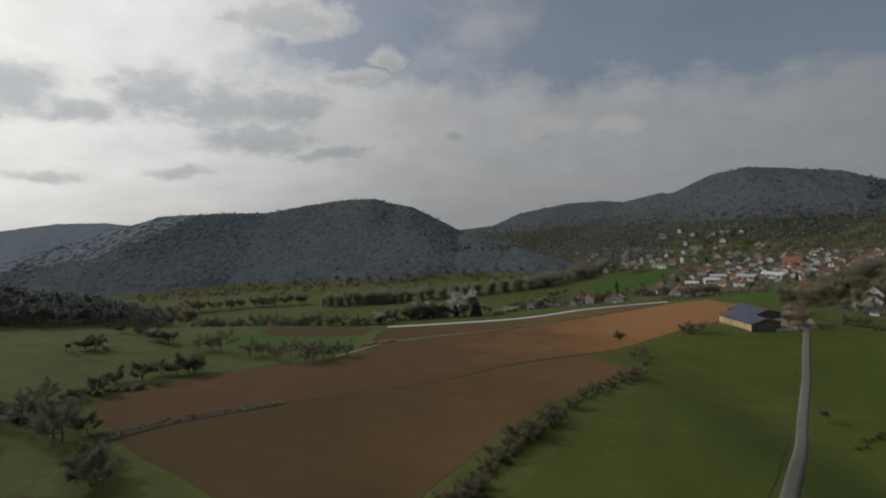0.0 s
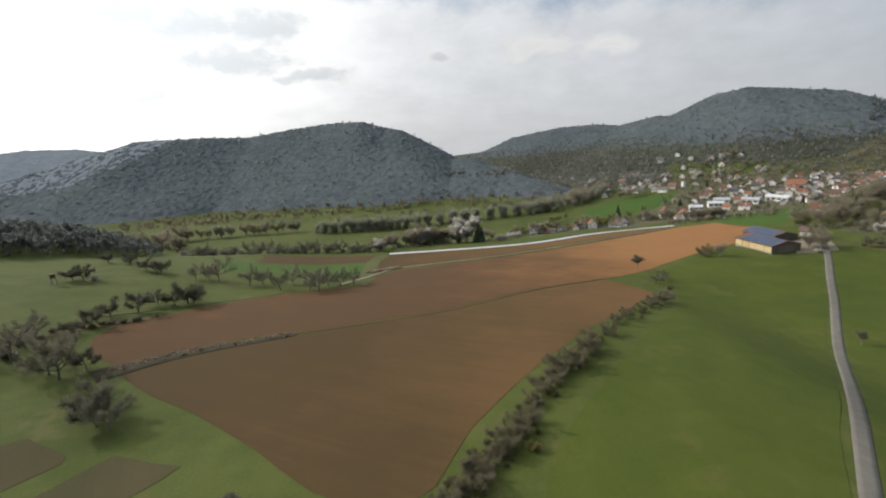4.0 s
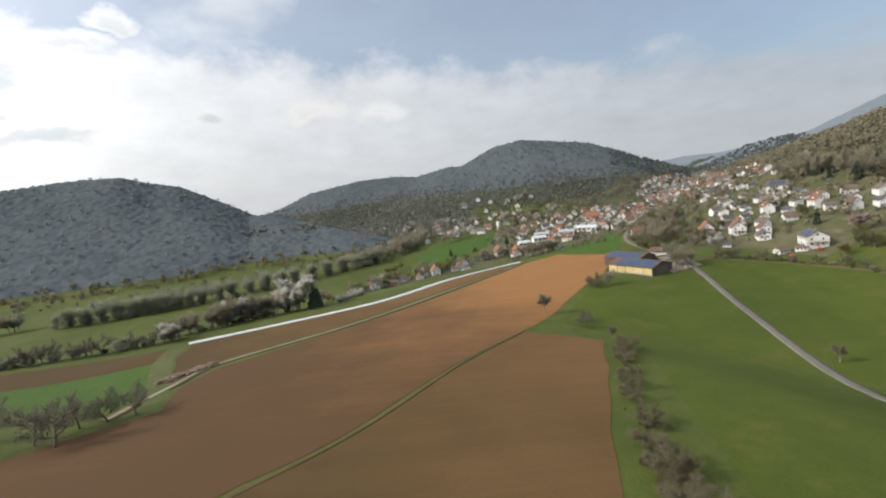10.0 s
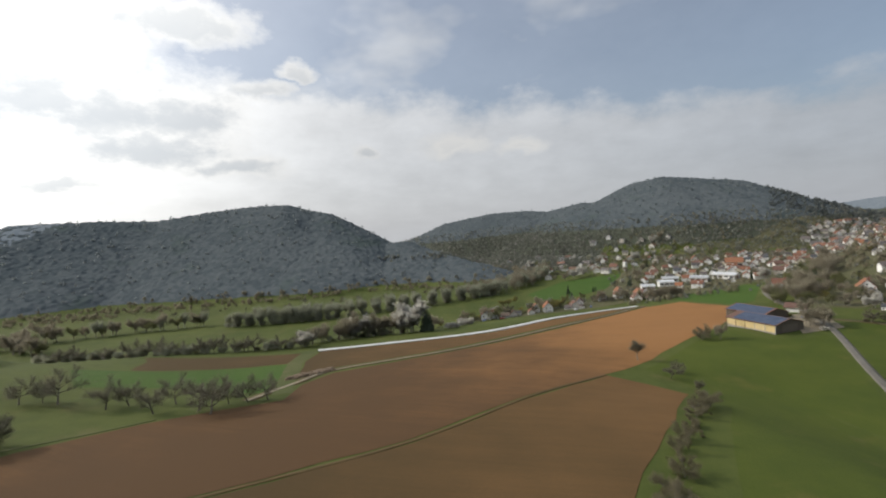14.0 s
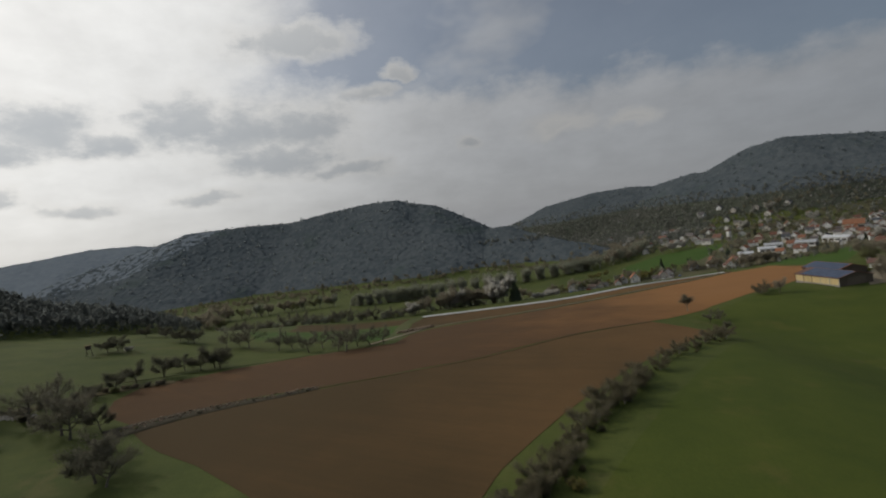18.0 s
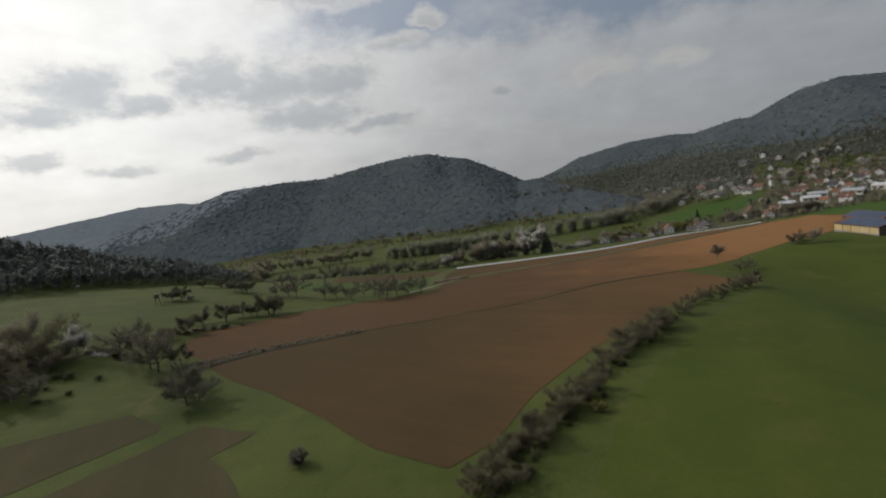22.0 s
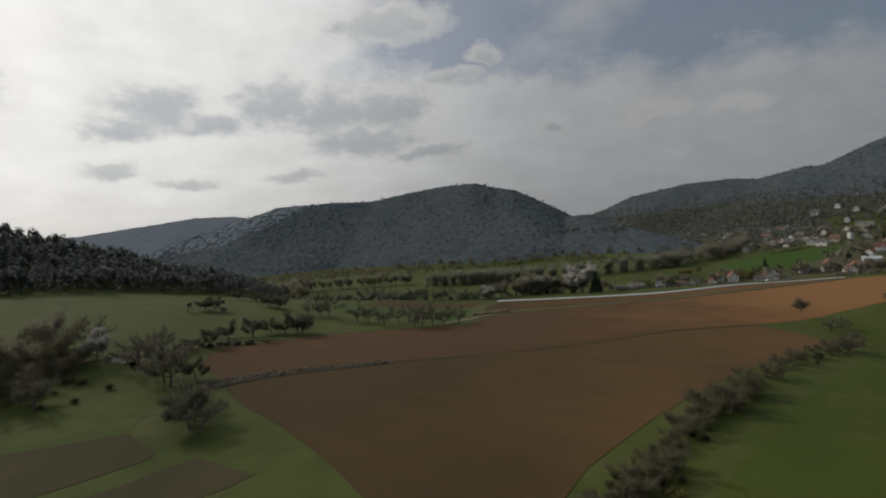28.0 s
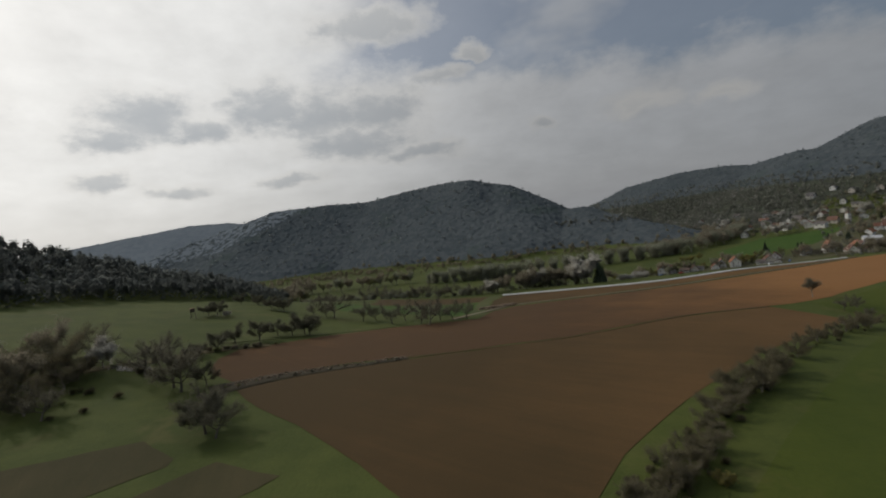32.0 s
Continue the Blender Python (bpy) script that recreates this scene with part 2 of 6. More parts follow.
def soil(name, dark, light, turn, rows=1.3, paler=None):
    """Ploughed earth with furrows along one direction, and patches of lighter and darker tone."""

    def build(k, bsdf):
        p = place(k)
        turned = k.add("ShaderNodeVectorRotate", {"Vector": p, "Angle": radians(turn)}, rotation_type="Z_AXIS").outputs[0]
        stretched = k.add("ShaderNodeVectorMath", {0: turned, 1: (0.06, 1.0, 1.0)}, operation="MULTIPLY").outputs[0]
        streak = k.noise(stretched, 0.62, 6.0, 0.68)
        lane = k.noise(stretched, 0.16, 2.0, 0.5)
        wide = k.noise(p, 0.011, 4.0, 0.55)
        clod = k.noise(p, 2.4, 6.0, 0.7)
        furrow = k.add("ShaderNodeTexWave", {"Vector": turned, "Scale": rows, "Distortion": 1.5, "Detail": 2.0, "Detail Scale": 1.5}, wave_type="BANDS", bands_direction="Y").outputs[1]
        blot = k.noise(p, 0.05, 5.0, 0.6)
        f = k.m("ADD", k.m("ADD", k.m("MULTIPLY", streak, 0.12), k.m("MULTIPLY", lane, 0.10)), k.m("ADD", k.m("MULTIPLY", wide, 0.36), k.m("ADD", k.m("MULTIPLY", blot, 0.2), k.m("MULTIPLY", clod, 0.22))))
        if paler:
            # the tone gets lighter towards the east of the field
            east = k.add("ShaderNodeSeparateXYZ", {0: p}).outputs[0]
            f = k.m("ADD", k.m("MULTIPLY", f, 0.75), k.m("MULTIPLY", k.step(east, *paler), 0.24))
        c = k.mix(k.step(f, 0.36, 0.64), dark, light)
        c = k.mix(k.m("MULTIPLY", furrow, 0.05), c, dark)
        k.put(bsdf.inputs["Base Color"], c)
        k.put(bsdf.inputs["Roughness"], 0.95)
        k.put(bsdf.inputs["Specular IOR Level"], 0.15)
        bump(k, bsdf, k.m("ADD", clod, k.m("MULTIPLY", furrow, 0.08)), 0.45, 0.2)

    return material(name, build)


def canopy_material(name, colours, crown):
    """Closed woods seen from afar: one tone for each crown, finer mottling of twigs, wide stands of other ages."""

    def build(k, bsdf):
        p = place(k)
        cell = k.add("ShaderNodeTexVoronoi", {"Vector": p, "Scale": 1.0 / crown})
        pick = k.add("ShaderNodeSeparateColor", {0: cell.outputs["Color"]}).outputs[0]
        stand_of = k.noise(p, 0.008, 4.0, 0.55)
        twig = k.noise(p, 0.7, 5.0, 0.65)
        f = k.m("ADD", k.m("MULTIPLY", pick, 0.3), k.m("ADD", k.m("MULTIPLY", stand_of, 0.45), k.m("MULTIPLY", twig, 0.25)))
        c = k.mix(k.step(f, 0.3, 0.7), colours[0], colours[1])
        c = k.mix(k.m("MULTIPLY", k.step(k.noise(p, 0.013, 5.0, 0.6), 0.56, 0.68), 0.55), c, colours[2])
        k.put(bsdf.inputs["Base Color"], c)
        k.put(bsdf.inputs["Roughness"], 1.0)
        k.put(bsdf.inputs["Specular IOR Level"], 0.0)
        # normals bent up and sunward brighten slopes turned from the sun
        n0 = k.add("ShaderNodeNewGeometry").outputs["Normal"]
        half = k.add("ShaderNodeVectorMath", {0: n0, 1: (0.6, 0.6, 0.6)}, operation="MULTIPLY").outputs[0]
        up = k.add("ShaderNodeVectorMath", {0: half, 1: (-0.2, 0.06, 0.6)}, operation="ADD").outputs[0]
        k.put(bsdf.inputs["Normal"], k.add("ShaderNodeVectorMath", {0: up}, operation="NORMALIZE").outputs[0])

    return material(name, build)


# Blue air haze is mixed into both canopy colours, most in the distant one.
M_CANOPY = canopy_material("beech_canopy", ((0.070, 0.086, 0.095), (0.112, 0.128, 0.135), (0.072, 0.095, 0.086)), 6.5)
M_CANOPY_HAZE = canopy_material("hazy_canopy", ((0.165, 0.195, 0.225), (0.195, 0.225, 0.25), (0.16, 0.192, 0.205)), 9.0)
M_MEADOW = patchy("meadow_grass", (0.060, 0.080, 0.016), (0.104, 0.122, 0.028), (0.140, 0.126, 0.046))
M_WHEAT = patchy("young_wheat", (0.056, 0.080, 0.012), (0.094, 0.115, 0.018), (0.145, 0.128, 0.036), spread=(0.3, 0.7), share=0.45)
M_BRIGHT = patchy("lush_grass", (0.045, 0.095, 0.012), (0.07, 0.12, 0.02))
M_VERGE = patchy("rough_verge", (0.070, 0.088, 0.026), (0.115, 0.120, 0.044), (0.17, 0.14, 0.075))
M_WOODFLOOR = patchy("wood_floor", (0.055, 0.064, 0.046), (0.078, 0.084, 0.058), (0.066, 0.082, 0.04))
M_GARDENS = patchy("garden_ground", (0.075, 0.085, 0.035), (0.15, 0.135, 0.075), (0.22, 0.20, 0.17), scales=(0.02, 0.12, 1.3))
M_SCRUB = patchy("scrub_ground", (0.085, 0.075, 0.035), (0.16, 0.125, 0.06), (0.07, 0.10, 0.03))
M_SOIL_RED = soil("red_ploughed_soil", (0.108, 0.063, 0.031), (0.32, 0.160, 0.062), 33.0, paler=(-40.0, 170.0))
M_SOIL_BROWN = soil("brown_ploughed_soil", (0.086, 0.057, 0.025), (0.185, 0.104, 0.043), 28.0, paler=(-90.0, 130.0))
M_SOIL_DARK = soil("dark_garden_soil", (0.062, 0.058, 0.026), (0.10, 0.084, 0.040), 60.0)
M_WEEDY = patchy("weedy_balk", (0.078, 0.062, 0.026), (0.112, 0.082, 0.034), (0.072, 0.072, 0.026), scales=(0.03, 0.2, 1.5))
M_BALK = patchy("earthy_balk", (0.085, 0.062, 0.027), (0.135, 0.088, 0.037), (0.085, 0.078, 0.028), scales=(0.03, 0.2, 1.5))
# Bank colour darkened to stand for the shade of a trench not modelled.
M_BANK_SHADED = patchy("shaded_overgrown_bank", (0.034, 0.030, 0.016), (0.066, 0.053, 0.030), (0.055, 0.065, 0.022), scales=(0.05, 0.3, 1.5))
M_TRACK = patchy("dirt_track", (0.20, 0.17, 0.12), (0.34, 0.29, 0.21), (0.10, 0.12, 0.04), scales=(0.03, 0.3, 2.5))
M_ASPHALT = patchy("worn_asphalt", (0.14, 0.13, 0.11), (0.21, 0.195, 0.165), scales=(0.03, 0.4, 6.0), rough=0.85, relief=0.15)
M_FLEECE = patchy("white_fleece", (0.62, 0.62, 0.61), (0.80, 0.80, 0.79), scales=(0.05, 0.5, 3.0), rough=0.6)
M_STONE = varied("field_stones", [(0.13, 0.095, 0.06), (0.24, 0.18, 0.12), (0.17, 0.12, 0.08)])
M_SAND = varied("pale_sand", [(0.46, 0.41, 0.34), (0.58, 0.53, 0.45)])
M_BARK = varied("bark", [(0.20, 0.175, 0.135), (0.27, 0.235, 0.185)], by="object", grain=6.0, relief=0.6, depth=0.03)
M_BARK_DARK = varied("dark_bark", [(0.11, 0.095, 0.075), (0.15, 0.13, 0.10)], by="object", grain=6.0, relief=0.6, depth=0.03)
M_BARK_PALE = varied("pale_twig_bark", [(0.34, 0.335, 0.25), (0.38, 0.37, 0.28)], by="object", grain=6.0)
M_BIRCH = varied("pale_bark", [(0.45, 0.42, 0.37), (0.36, 0.33, 0.29)], by="object", grain=4.0)
M_TWIG_GREY = varied("budding_twigs", [(0.17, 0.16, 0.11), (0.22, 0.205, 0.145), (0.19, 0.185, 0.12)], thin=0.4)
M_TWIG_BROWN = varied("brown_twigs", [(0.30, 0.265, 0.19), (0.375, 0.33, 0.245), (0.32, 0.295, 0.205)], thin=0.4)
M_TWIG_HEDGE = varied("hedge_twigs", [(0.155, 0.14, 0.075), (0.215, 0.18, 0.11), (0.16, 0.165, 0.075), (0.195, 0.155, 0.10)], thin=0.4)
M_TWIG_GREEN = varied("fresh_leaves", [(0.17, 0.185, 0.075), (0.24, 0.245, 0.11), (0.20, 0.205, 0.095)], thin=0.5)
M_TWIG_RIVER = varied("riverside_buds", [(0.37, 0.385, 0.285), (0.40, 0.405, 0.31), (0.37, 0.40, 0.285)], thin=0.5)
M_TWIG_GOLD = varied("yellow_green_leaves", [(0.22, 0.195, 0.055), (0.30, 0.265, 0.08), (0.19, 0.18, 0.07)], thin=0.5)
M_TWIG_DARK = varied("dark_twigs", [(0.105, 0.105, 0.07), (0.145, 0.14, 0.095), (0.12, 0.125, 0.075)], thin=0.4)
M_BLOSSOM = varied("white_blossom", [(0.52, 0.50, 0.43), (0.76, 0.74, 0.68), (0.62, 0.60, 0.53)], thin=0.5)
M_PINK = varied("pink_blossom", [(0.42, 0.30, 0.28), (0.5, 0.38, 0.34)], thin=0.4)
M_SPRUCE = varied("spruce_needles", [(0.035, 0.05, 0.03), (0.055, 0.072, 0.042)])
# The pale blue-grey of these bare trees has the hill haze painted in.
M_WOOD_HAZE = varied("hazy_bare_woods", [(0.26, 0.30, 0.315), (0.29, 0.32, 0.335), (0.25, 0.29, 0.285), (0.30, 0.33, 0.34)], grain=0.2, relief=0.0, thin=0.6, spec=0.0)
M_WOOD_NEAR = varied("mixed_woods", [(0.165, 0.185, 0.178), (0.185, 0.20, 0.19), (0.155, 0.175, 0.165), (0.195, 0.205, 0.195)], grain=0.5, relief=0.0, thin=0.6, spec=0.0)
M_WOOD_OPEN = varied("hillside_orchards", [(0.19, 0.205, 0.18), (0.24, 0.24, 0.21), (0.21, 0.225, 0.19), (0.17, 0.195, 0.15), (0.25, 0.24, 0.21), (0.22, 0.225, 0.19), (0.55, 0.54, 0.50)], grain=0.5, relief=0.0, thin=0.4, spec=0.0)
M_WOOD_BROWN = varied("brown_hill_woods", [(0.26, 0.235, 0.165), (0.32, 0.28, 0.20), (0.23, 0.225, 0.145), (0.29, 0.265, 0.18)], grain=0.5, relief=0.3, depth=1.0, thin=0.4, spec=0.0)
M_PLASTER = varied("house_plaster", [(0.74, 0.73, 0.70), (0.80, 0.79, 0.77), (0.68, 0.62, 0.50), (0.78, 0.77, 0.74), (0.62, 0.58, 0.52), (0.76, 0.72, 0.62)], by="object", grain=1.2, relief=0.08)
M_WHITE = varied("white_render", [(0.80, 0.79, 0.77), (0.76, 0.75, 0.73)], by="object", grain=1.2, relief=0.08)
M_ROOF_RED = varied("red_roof_tiles", [(0.25, 0.12, 0.075), (0.20, 0.10, 0.07), (0.30, 0.14, 0.08), (0.16, 0.095, 0.075)], by="object", grain=2.2, relief=0.4)
M_ROOF_GREY = varied("grey_roof_tiles", [(0.10, 0.095, 0.095), (0.14, 0.12, 0.115), (0.085, 0.09, 0.10), (0.17, 0.125, 0.10)], by="object", grain=2.2, relief=0.4)
M_FAR_WALL = varied("far_walls", [(0.66, 0.65, 0.61), (0.76, 0.75, 0.72), (0.58, 0.52, 0.44)])
M_FAR_RED = varied("far_red_roofs", [(0.20, 0.115, 0.085), (0.27, 0.14, 0.095)])
M_FAR_GREY = varied("far_grey_roofs", [(0.12, 0.115, 0.115), (0.19, 0.165, 0.15)])
M_GLASS = varied("window_glass", [(0.03, 0.035, 0.04), (0.05, 0.055, 0.06)], by="object", rough=0.12, spec=0.6, relief=0.0)
M_FRAME = varied("window_frames", [(0.7, 0.7, 0.68), (0.35, 0.22, 0.12)], by="object")
M_DOOR = varied("doors", [(0.18, 0.10, 0.05), (0.3, 0.3, 0.3), (0.4, 0.36, 0.3)], by="object")
M_BRICK = varied("chimney_brick", [(0.28, 0.14, 0.10), (0.3, 0.27, 0.25)], by="object", grain=4.0)
M_BARN_WALL = varied("yellow_boards", [(0.60, 0.47, 0.24), (0.66, 0.53, 0.29), (0.54, 0.42, 0.21)], by="object", grain=2.0, relief=0.3)
M_BARN_DARK = varied("dark_boards", [(0.12, 0.10, 0.08), (0.15, 0.125, 0.10)], by="object", grain=2.0)
M_SOLAR = varied("solar_panel", [(0.065, 0.085, 0.135), (0.075, 0.095, 0.15), (0.06, 0.08, 0.125)], by="object", rough=0.25, spec=0.6, relief=0.0)
M_ALU = varied("aluminium", [(0.55, 0.55, 0.55)], by="object", rough=0.4, metal=0.8, relief=0.05)
M_METAL_ROOF = varied("pale_sheet_roof", [(0.55, 0.56, 0.57), (0.66, 0.67, 0.68), (0.48, 0.49, 0.5)], by="object", rough=0.5, grain=1.0)
M_CAR = varied("car_paint", [(0.75, 0.75, 0.75), (0.1, 0.1, 0.11), (0.4, 0.05, 0.04), (0.12, 0.17, 0.3), (0.45, 0.46, 0.48)], by="object", rough=0.3, relief=0.0, spec=0.6)
M_TYRE = varied("tyre_rubber", [(0.02, 0.02, 0.02)], by="object")

# ==== large forms ====
rng = random.Random(4)


def smooth(a, b, v):
    k = np.clip((v - a) / (b - a), 0, 1)
    return k * k * (3 - 2 * k)


def ridge(az, far, el, trees=3.6):
    """A crest node set by direction and distance from the middle of the flight to fit the skyline in view, lowered by
    trees metres.
    """
    return (-15 + far * math.sin(radians(az)), 35 + far * math.cos(radians(az)), 65 + far * math.tan(radians(el)) - trees)


# Elevations and the small trees values are tuned to fit the camera's skyline.
WOOD_HILL = [ridge(*n, trees=0.0) for n in ((-62, 1700, 0.2), (-50, 1600, 1.0), (-43.6, 1500, 1.64), (-39.6, 1480, 2.09), (-36.2, 1450, 2.0), (-33, 1430, 1.5))]
MAIN_HILL = [ridge(*n) for n in ((-42, 1150, -0.5), (-36, 1150, 1.2), (-30.8, 1130, 2.64), (-25, 1100, 2.75), (-20, 1080, 2.55), (-15.3, 1050, 3.24), (-11, 1030, 3.67), (-7.5, 1000, 3.65), (-3.6, 970, 2.6), (-0.4, 940, -0.6), (2.3, 910, -1.3), (5.6, 870, -1.4), (8.3, 840, -2.6), (13.4, 770, -4.4), (15.5, 740, -6.2))]
FAR_HILL = [ridge(*n, trees=1.4) for n in ((3, 1540, -2.4), (6.2, 1500, -1.1), (10.8, 1480, 0.55), (15.9, 1430, 1.3), (20, 1400, 1.35), (22.4, 1380, 1.05), (26.2, 1340, 1.78), (29.7, 1300, 1.5), (32, 1275, 3.45), (34.6, 1260, 3.82), (37.5, 1265, 3.42), (41.3, 1290, 2.75), (44.5, 1320, 1.35), (47.8, 1360, 0.05), (51.6, 1410, -1.25), (54.2, 1450, -2.2))]
SPUR_HILL = [ridge(*n, trees=15.0) for n in ((-75, 520, 6.0), (-66, 490, 4.5), (-57, 470, 2.7), (-53, 460, 0.9), (-49, 450, -0.8), (-44, 440, -3.1), (-42, 440, -3.65), (-40, 450, -4.5), (-38, 455, -5.4))]
TOWN_HILL = [ridge(*n, trees=9.0) for n in ((52.5, 1250, -1.57), (56.0, 1050, -0.92), (59.2, 900, -0.22), (61.3, 800, 0.59), (63.3, 730, 1.29), (65.4, 680, 2.15), (70, 630, 3.7), (76, 600, 5.2), (90, 560, 6.8))]
EAST_FAR = [ridge(*n) for n in ((49, 3900, -0.1), (53, 3900, 0.37), (56.1, 3800, 0.31), (58, 3500, 0.49), (59.8, 3000, 0.87), (62.3, 2400, 1.13), (64.1, 2000, 1.57), (65.8, 1700, 2.47), (68, 1500, 3.56), (74, 1400, 5.0))]
HILLS = {"wood": (WOOD_HILL, 420.0), "main": (MAIN_HILL, 265.0), "far": (FAR_HILL, 320.0), "spur": (SPUR_HILL, 130.0), "town": (TOWN_HILL, 330.0), "east": (EAST_FAR, 330.0)}


def crest(x, y, nodes, reach):
    """The height that a chain of crest nodes adds over the low ground."""
    best = np.zeros(np.shape(x))
    low = low_ground(x, y)
    # shallow folds down the slope
    folds = 1 + 0.045 * np.sin(x * 0.011 + 1.5 * np.sin(y * 0.006)) + 0.02 * np.sin(x * 0.031 - y * 0.017 + 1)
    for (ax, ay, az), (bx, by, bz) in zip(nodes, nodes[1:]):
        dx, dy = bx - ax, by - ay
        s = np.clip(((x - ax) * dx + (y - ay) * dy) / (dx * dx + dy * dy), 0, 1)
        top = np.maximum(az + (bz - az) * s - low, 2)
        d = np.hypot(x - ax - s * dx, y - ay - s * dy)
        d = d * folds
        wide = 60 + (reach - 60) * np.clip(top / 140, 0, 1.2)
        # straight flanks with a rounded back
        k = np.sqrt((d / wide) ** 2 + 0.004) - 0.063
        best = np.maximum(best, top * np.clip(1 - k, 0, 1) ** 1.15)
    return best


def low_ground(x, y):
    z = 7 - 22 * smooth(110, 500, y)
    z = z + 14 * smooth(150, 420, x) * smooth(150, 420, y)
    z = z + 4 * smooth(-60, -220, x) * (1 - smooth(330, 480, y))
    z = z + 17 * smooth(-210, -430, x) * (1 - smooth(380, 560, y))
    z = z + 19 * smooth(-80, -300, x) * (1 - smooth(270, 460, y)) * smooth(60, 190, y)
    z = z - 8 * smooth(30, 130, x) * (1 - smooth(210, 290, y))
    z = z - 6 * smooth(390, 470, y)
    z = z - 8 * smooth(80, 130, x) * (1 - smooth(160, 250, y)) * (1 - smooth(180, 240, x))
    return z


def hill_part(x, y):
    best = np.zeros(np.shape(x))
    for nodes, reach in HILLS.values():
        far = 80 + 1.2 * reach
        xs, ys = [n[0] for n in nodes], [n[1] for n in nodes]
        if np.any((x > min(xs) - far) & (x < max(xs) + far) & (y > min(ys) - far) & (y < max(ys) + far)):
            best = np.maximum(best, crest(x, y, nodes, reach))
    return best


def height(x, y):
    x, y = np.asarray(x, float), np.asarray(y, float)
    return low_ground(x, y) + hill_part(x, y) + 0.25 * np.sin(x * 0.031 + 1) * np.sin(y * 0.027)


def ground_z(x, y):
    return float(height(x, y))


def mesh_object(name, verts, faces, mats, parent=None, indices=None, flat=True):
    me = bpy.data.meshes.new(name)
    me.from_pydata(verts, [], faces)
    for m in mats:
        me.materials.append(m)
    if indices is not None:
        me.polygons.foreach_set("material_index", indices)
    me.polygons.foreach_set("use_smooth", [not flat] * len(me.polygons))
    ob = new(name, me)
    ob.parent = parent
    return ob


def lines(stops):
    out = []
    for lo, hi, step in stops:
        out += list(np.arange(lo, hi, step))
    return np.array(out + [stops[-1][1]], float)


def build_ground():
    xs = lines(((-4700, -1500, 200), (-1500, -500, 25), (-500, 760, 7), (760, 1500, 25), (1500, 4700, 160)))
    ys = lines(((-4000, -200, 200), (-200, 60, 20), (60, 620, 7), (620, 1700, 16), (1700, 4600, 160)))
    gx, gy = np.meshgrid(xs, ys)
    gz = height(gx, gy)
    gz = gz - 60 * smooth(4200, 4900, np.hypot(gx, gy))
    hill = hill_part(gx, gy)
    verts = np.stack([gx, gy, gz], -1).reshape(-1, 3).tolist()
    w = len(xs)
    faces, index = [], []
    for j in range(len(ys) - 1):
        for i in range(w - 1):
            a = j * w + i
            faces.append((a, a + 1, a + w + 1, a + w))
            cx, cy = gx[j, i], gy[j, i]
            wooded = hill[j, i] > 13 or math.hypot(cx, cy) > 1450 or (math.hypot(cx, cy) > 790 and 1 < math.degrees(math.atan2(cx, cy)) < 26)
            town = 250 < cx and math.hypot(cx, cy) < 1150 and math.degrees(math.atan2(cx, cy)) > 48
            index.append((2 if town and hill[j, i] > 30 else 3 if town else 1) if wooded else 0)
    ob = mesh_object("ground", verts, faces, [M_MEADOW, M_WOODFLOOR, M_SCRUB, M_GARDENS], indices=index, flat=False)
    tagged(ob, "green spring meadow and wooded valley slopes", "ground", kind="structure")


build_ground()


def drape(name, outline, mat, label, category="field", lift=0.08, cell=8.0, kind="structure"):
    """A patch of ground inside an outline, laid over the slope."""
    bm = bmesh.new()
    face = bm.faces.new([bm.verts.new((x, y, 0)) for x, y in outline])
    bmesh.ops.triangulate(bm, faces=[face])
    for axis in (0, 1):
        vals = [p[axis] for p in outline]
        v = math.floor(min(vals) / cell) * cell + cell
        while v < max(vals):
            co, no = [0, 0, 0], [0, 0, 0]
            co[axis], no[axis] = v, 1
            bmesh.ops.bisect_plane(bm, geom=bm.verts[:] + bm.edges[:] + bm.faces[:], plane_co=co, plane_no=no)
            v += cell
    co = np.array([v.co[:2] for v in bm.verts])
    for v, z in zip(bm.verts, height(co[:, 0], co[:, 1])):
        v.co.z = z + lift
    for f in bm.faces:
        if f.normal.z < 0:
            f.normal_flip()
    me = bpy.data.meshes.new(name)
    bm.to_mesh(me)
    bm.free()
    me.materials.append(mat)
    return tagged(new(name, me), label, category, kind=kind)


def rough_edge(points, amount=1.2, step=9.0, seed=1):
    """Outline with a slightly uneven edge between its corners."""
    r, out = random.Random(seed), []
    for (ax, ay), (bx, by) in zip(points, points[1:] + points[:1]):
        n = max(1, int(math.hypot(bx - ax, by - ay) / step))
        for i in range(n):
            k = i / n
            j = amount if i else 0.0
            out.append((ax + (bx - ax) * k + r.uniform(-j, j) * 0.5, ay + (by - ay) * k + r.uniform(-j, j) * 0.5))
    return out


def spline(points, per=8):
    """A smooth line through points of the plan."""
    out, n = [], len(points)
    for i in range(n - 1):
        p0, p1, p2, p3 = points[max(i - 1, 0)], points[i], points[i + 1], points[min(i + 2, n - 1)]
        for j in range(per):
            t = j / per
            out.append(tuple(0.5 * (2 * b + (c - a) * t + (2 * a - 5 * b + 4 * c - d) * t * t + (3 * b - a - 3 * c + d) * t ** 3) for a, b, c, d in zip(p0, p1, p2, p3)))
    return out + [points[-1]]


